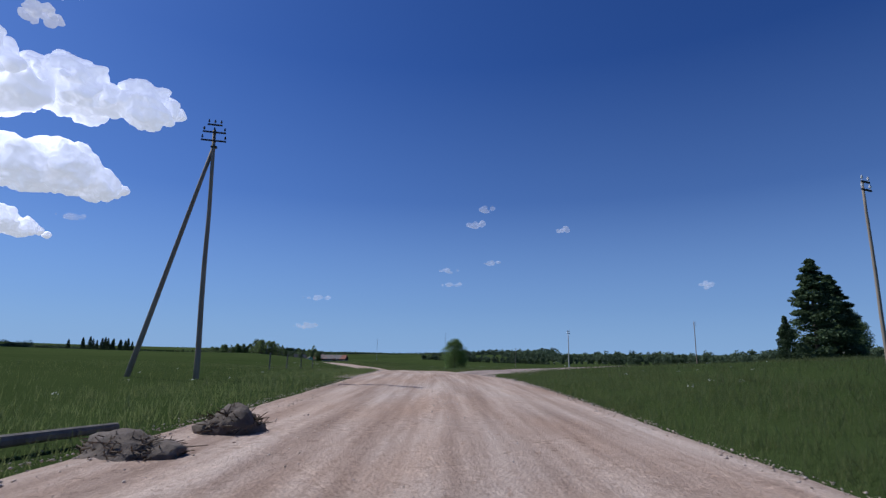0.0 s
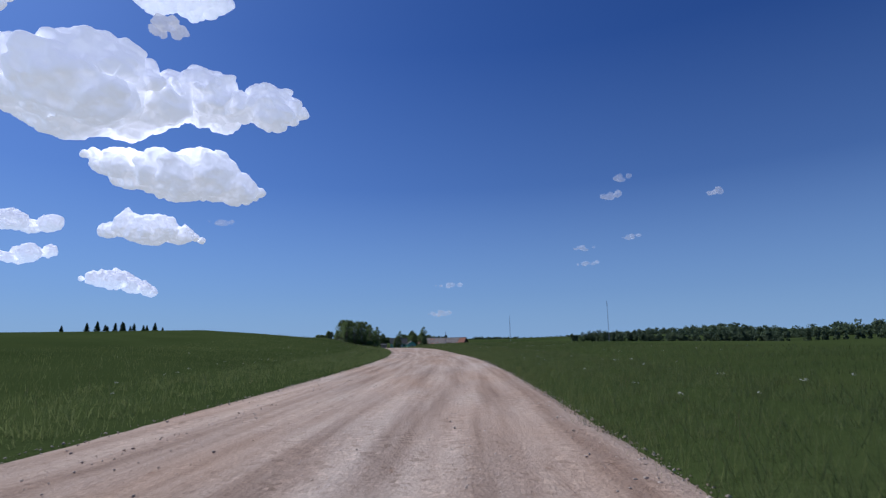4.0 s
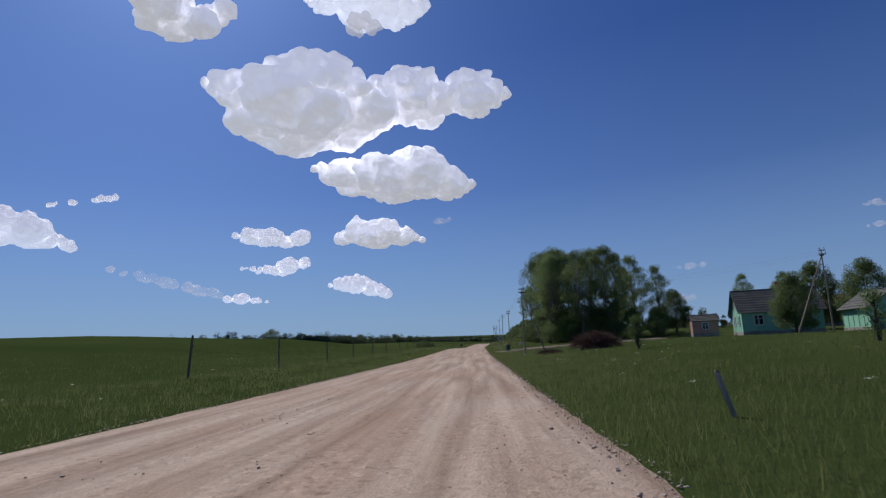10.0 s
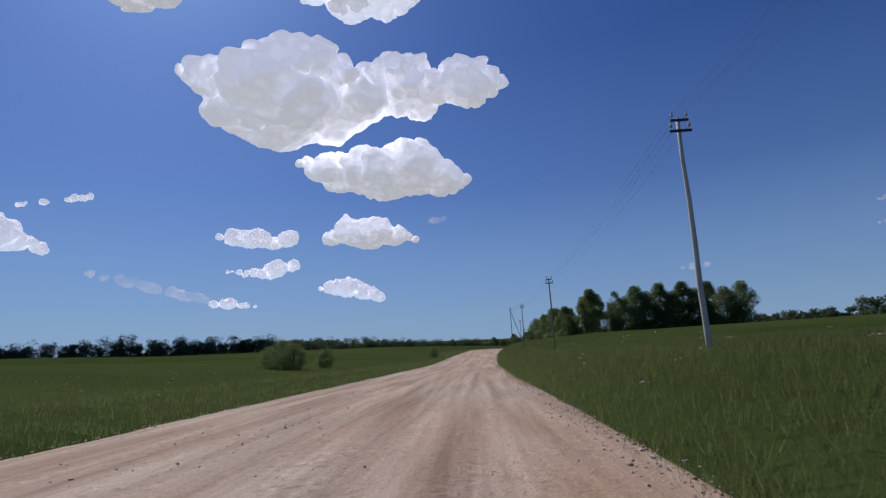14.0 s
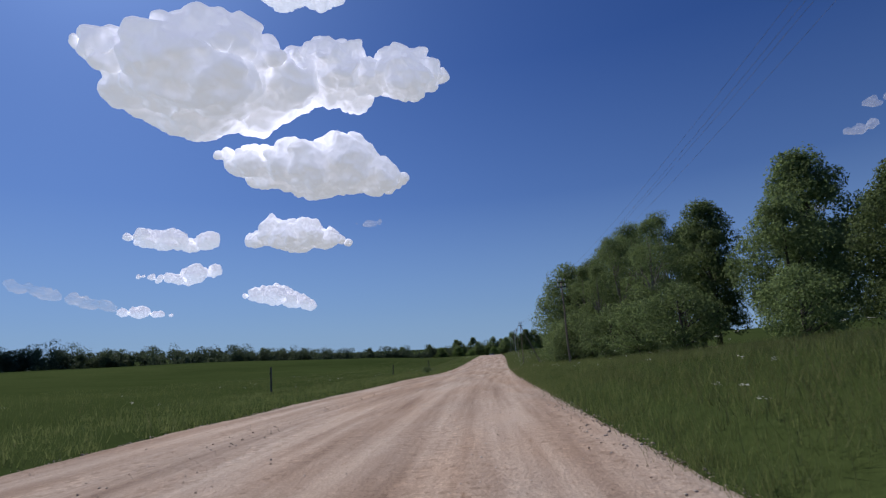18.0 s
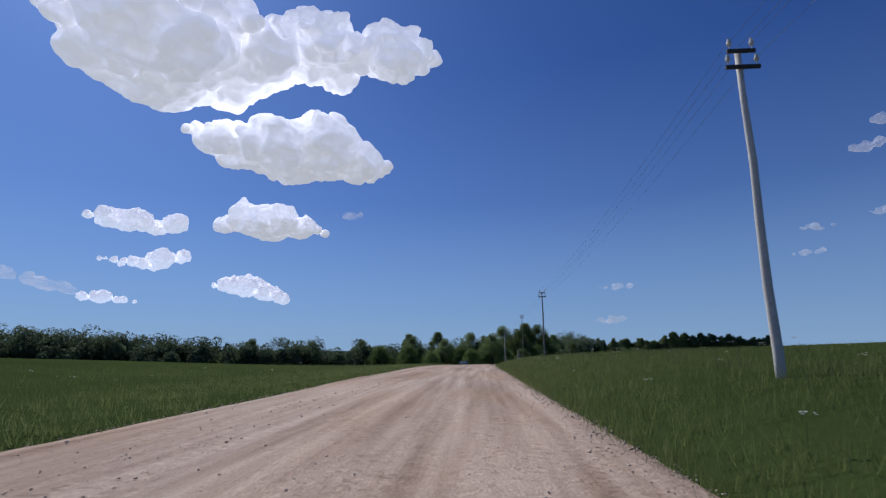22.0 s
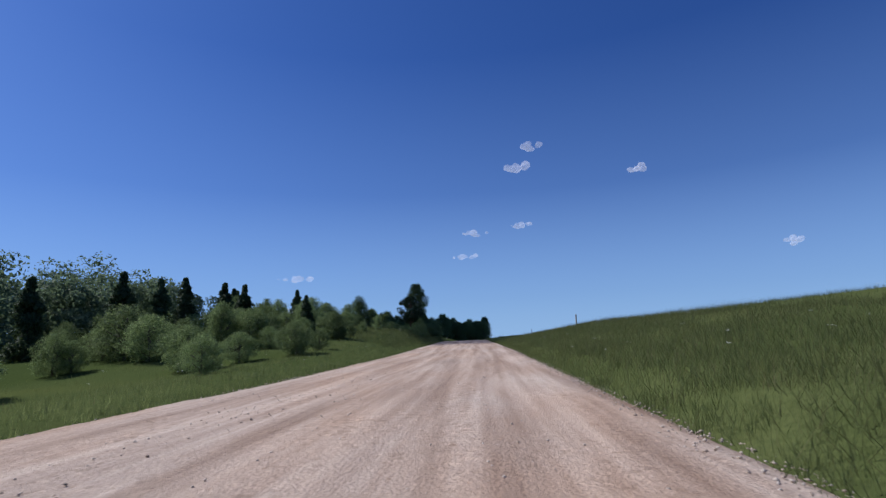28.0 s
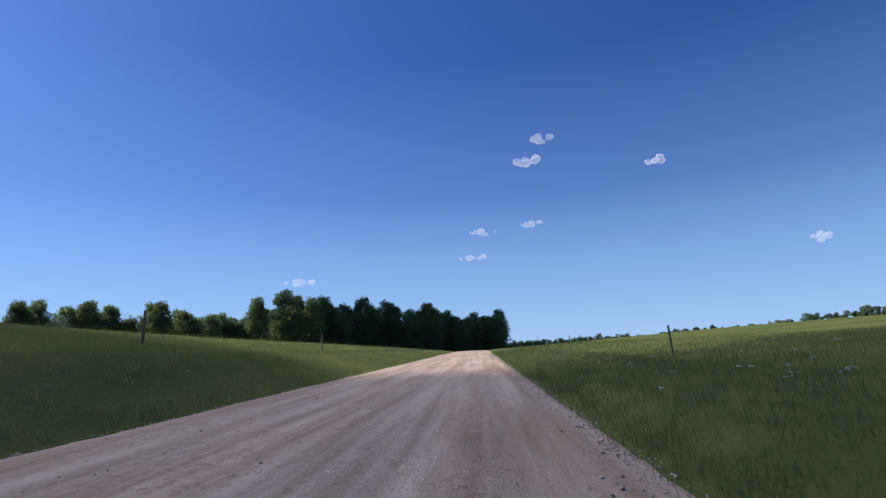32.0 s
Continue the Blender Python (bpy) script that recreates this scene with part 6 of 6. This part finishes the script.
def cloud(label, x, y, z, rw, rh, seed, tops, bots, n, core=True, deep=0.45, fine=0.30, thin=M_WISP):
    """A heap cloud of billows; tops and bots give its outline across, as parts of rh."""
    rng = np.random.RandomState(seed)
    c = Vector((x, y, z))
    away = Vector((x + 170, y - 600, 0)).normalized()
    right = Vector((away.y, -away.x, 0))
    bm = bmesh.new()
    bmesh.ops.create_icosphere(bm, subdivisions=2, radius=1.0)
    ico = np.array([v.co[:] for v in bm.verts])
    tri = np.array([[v.index for v in f.verts] for f in bm.faces])
    bm.free()
    grid = np.linspace(-1, 1, len(tops))
    lobes = []
    for k in range(n):
        a = rng.uniform(-1, 1) if k >= len(tops) else grid[k] * 0.96
        hi, lo = np.interp(a, grid, tops), np.interp(a, grid, bots)
        thick = max(0.12, hi - lo) * rh
        r = min(thick * rng.uniform(0.26, 0.5), rw * 0.4)
        zz = rng.uniform(lo * rh + r * 0.75, max(lo * rh + r * 0.76, hi * rh - r * 0.95))
        lobes.append((a * rw, rng.uniform(-1, 1) * deep * thick, zz, r))
    for k in range(int(n * 2.2)):
        q = lobes[rng.randint(0, n)]
        d = rng.normal(size=3)
        d /= np.linalg.norm(d)
        d[2] = abs(d[2]) * 0.9 - 0.2
        r = q[3] * rng.uniform(fine * 0.6, fine * 1.5)
        lobes.append((q[0] + d[0] * q[3] * 0.92, q[1] + d[1] * q[3] * 0.92, q[2] + d[2] * q[3] * 0.92, r))
    vs, fs = [], []
    for k, (dx, dy, dz, r) in enumerate(lobes):
        ph = rng.uniform(0, 100, 3)
        w = np.array([noise.noise(Vector(q * 2.1 + ph)) * 0.34 + noise.noise(Vector(q * 5.0 + ph)) * 0.20 for q in ico])
        loc = ico * (1 + w)[:, None] * r
        loc[:, 2] = np.where(loc[:, 2] < 0, loc[:, 2] * 0.7, loc[:, 2])
        vs.append(np.array([dx, dy, dz]) + loc)
        fs.append(tri + k * len(ico))
    vs, fs = np.concatenate(vs) * 0.98, np.concatenate(fs)
    voxel = max(2.6, rw / 105)
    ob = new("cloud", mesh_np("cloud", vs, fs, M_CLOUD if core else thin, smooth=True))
    billow(ob, voxel, rh)
    ob.matrix_basis = Matrix.Translation(c) @ Matrix((right, away, Vector((0, 0, 1)))).transposed().to_4x4()
    return tagged(ob, label, "cloud", group="summer clouds")


cloud("great white heap cloud with a grey underside", -1750, 1836, 1026, 378, 234, 1, [0.3, 0.46, 0.58, 0.72, 0.72, 0.62, 0.5], [0.25, -0.35, -0.85, -1.0, -0.9, -0.7, -0.35], 46)
cloud("white heap cloud with a ragged tail", -1330, 2200, 1078, 300, 165, 2, [0.1, 0.75, 0.85, 0.5, 0.3, 0.75, 0.6], [-0.6, -0.75, -0.9, -0.8, -0.5, -0.9, -0.3], 36)
cloud("long white heap cloud with a flat grey base", -1590, 2303, 790, 388, 142, 3, [0.35, 0.75, 0.95, 0.98, 0.85, 0.35, -0.25], [0.1, -0.5, -0.8, -0.95, -0.9, -0.8, -0.5], 44)
cloud("small white heap cloud", -1932, 2605, 605, 233, 98, 4, [0.2, 0.85, 1.0, 0.8, 0.3, -0.1], [-0.5, -0.8, -0.9, -0.9, -0.7, -0.5], 26)
cloud("small white heap cloud", -2742, 2514, 700, 211, 88, 5, [0.1, 0.6, 0.7, 0.9, 0.5], [-0.4, -0.7, -0.9, -0.9, -0.5], 24)
cloud("small curved white cloud", -3069, 2819, 580, 219, 88, 6, [0.0, 0.1, 0.2, 0.8, 0.95], [-0.3, -0.6, -0.9, -0.7, -0.1], 22)
cloud("long low bank of white cloud", -3900, 2540, 525, 380, 125, 7, [0.95, 0.75, 0.4, 0.0, -0.3], [0.5, 0.1, -0.3, -0.7, -0.9], 26, False, 0.45, 0.4)
cloud("small low white cloud", -3592, 2997, 403, 157, 58, 8, [0.5, 0.9, 0.5, 0.0], [-0.4, -0.7, -0.7, -0.6], 14)
cloud("layered small white cloud", -2754, 3329, 450, 218, 105, 9, [0.4, 0.85, 0.95, 0.4, -0.2], [-0.2, -0.4, -0.6, -0.8, -0.9], 24)
cloud("white heap cloud with grey base", -3277, 1431, 655, 235, 118, 10, [0.6, 0.95, 0.9, 0.3, -0.4], [-0.6, -0.9, -0.9, -0.8, -0.8], 24)
cloud("thin white shred of cloud", -3115, 1630, 815, 150, 66, 11, [-0.3, 0.1, 0.6, 0.9], [-0.8, -0.5, -0.1, 0.3], 12)
cloud("ragged white cloud high up", -1255, 1032, 823, 112, 70, 12, [0.7, 0.9, 0.9, 0.9, 0.8], [-0.2, -0.6, -0.7, -0.9, 0.0], 22)
cloud("wide white heap cloud high up", -1983, 2497, 2010, 400, 210, 24, [0.2, 0.7, 0.9, 0.9, 0.8, 0.5, 0.2], [0.0, -0.3, -0.5, -0.8, -1.0, -0.7, -0.2], 34)
# cloud added up the sun's line, so that its shadow falls across the road
over = land(31.65, -2.0)[0]
over = over + np.array(SUN_TO) * (1000 - over[2]) / SUN_TO.z
cloud("small ragged white cloud high up, set to shade the road", over[0], over[1], over[2], 46, 32, 13, [0.8, 0.9, 0.8], [-0.4, -0.9, -0.3], 18, False, 0.8, 0.3, M_MIST)
for x, y, z, rw, rh, sd in [(545, 3514, 998, 45, 42, 14), (482, 3569, 903, 50, 55, 15), (1022, 3365, 833, 33, 48, 16), (705, 4297, 768, 60, 30, 17), (420, 4760, 640, 80, 34, 18), (-760, 4800, 505, 112, 40, 19), (2232, 3828, 568, 45, 42, 20), (-720, 4100, 225, 80, 36, 21), (-1892, 3117, 761, 67, 28, 22), (330, 3950, 640, 70, 28, 23)]:
    cloud("faint small shred of white cloud", x, y, z, rw, rh, sd, [0.3, 0.9, 0.7], [-0.3, -0.9, -0.4], 9, False, 0.3, 0.5)
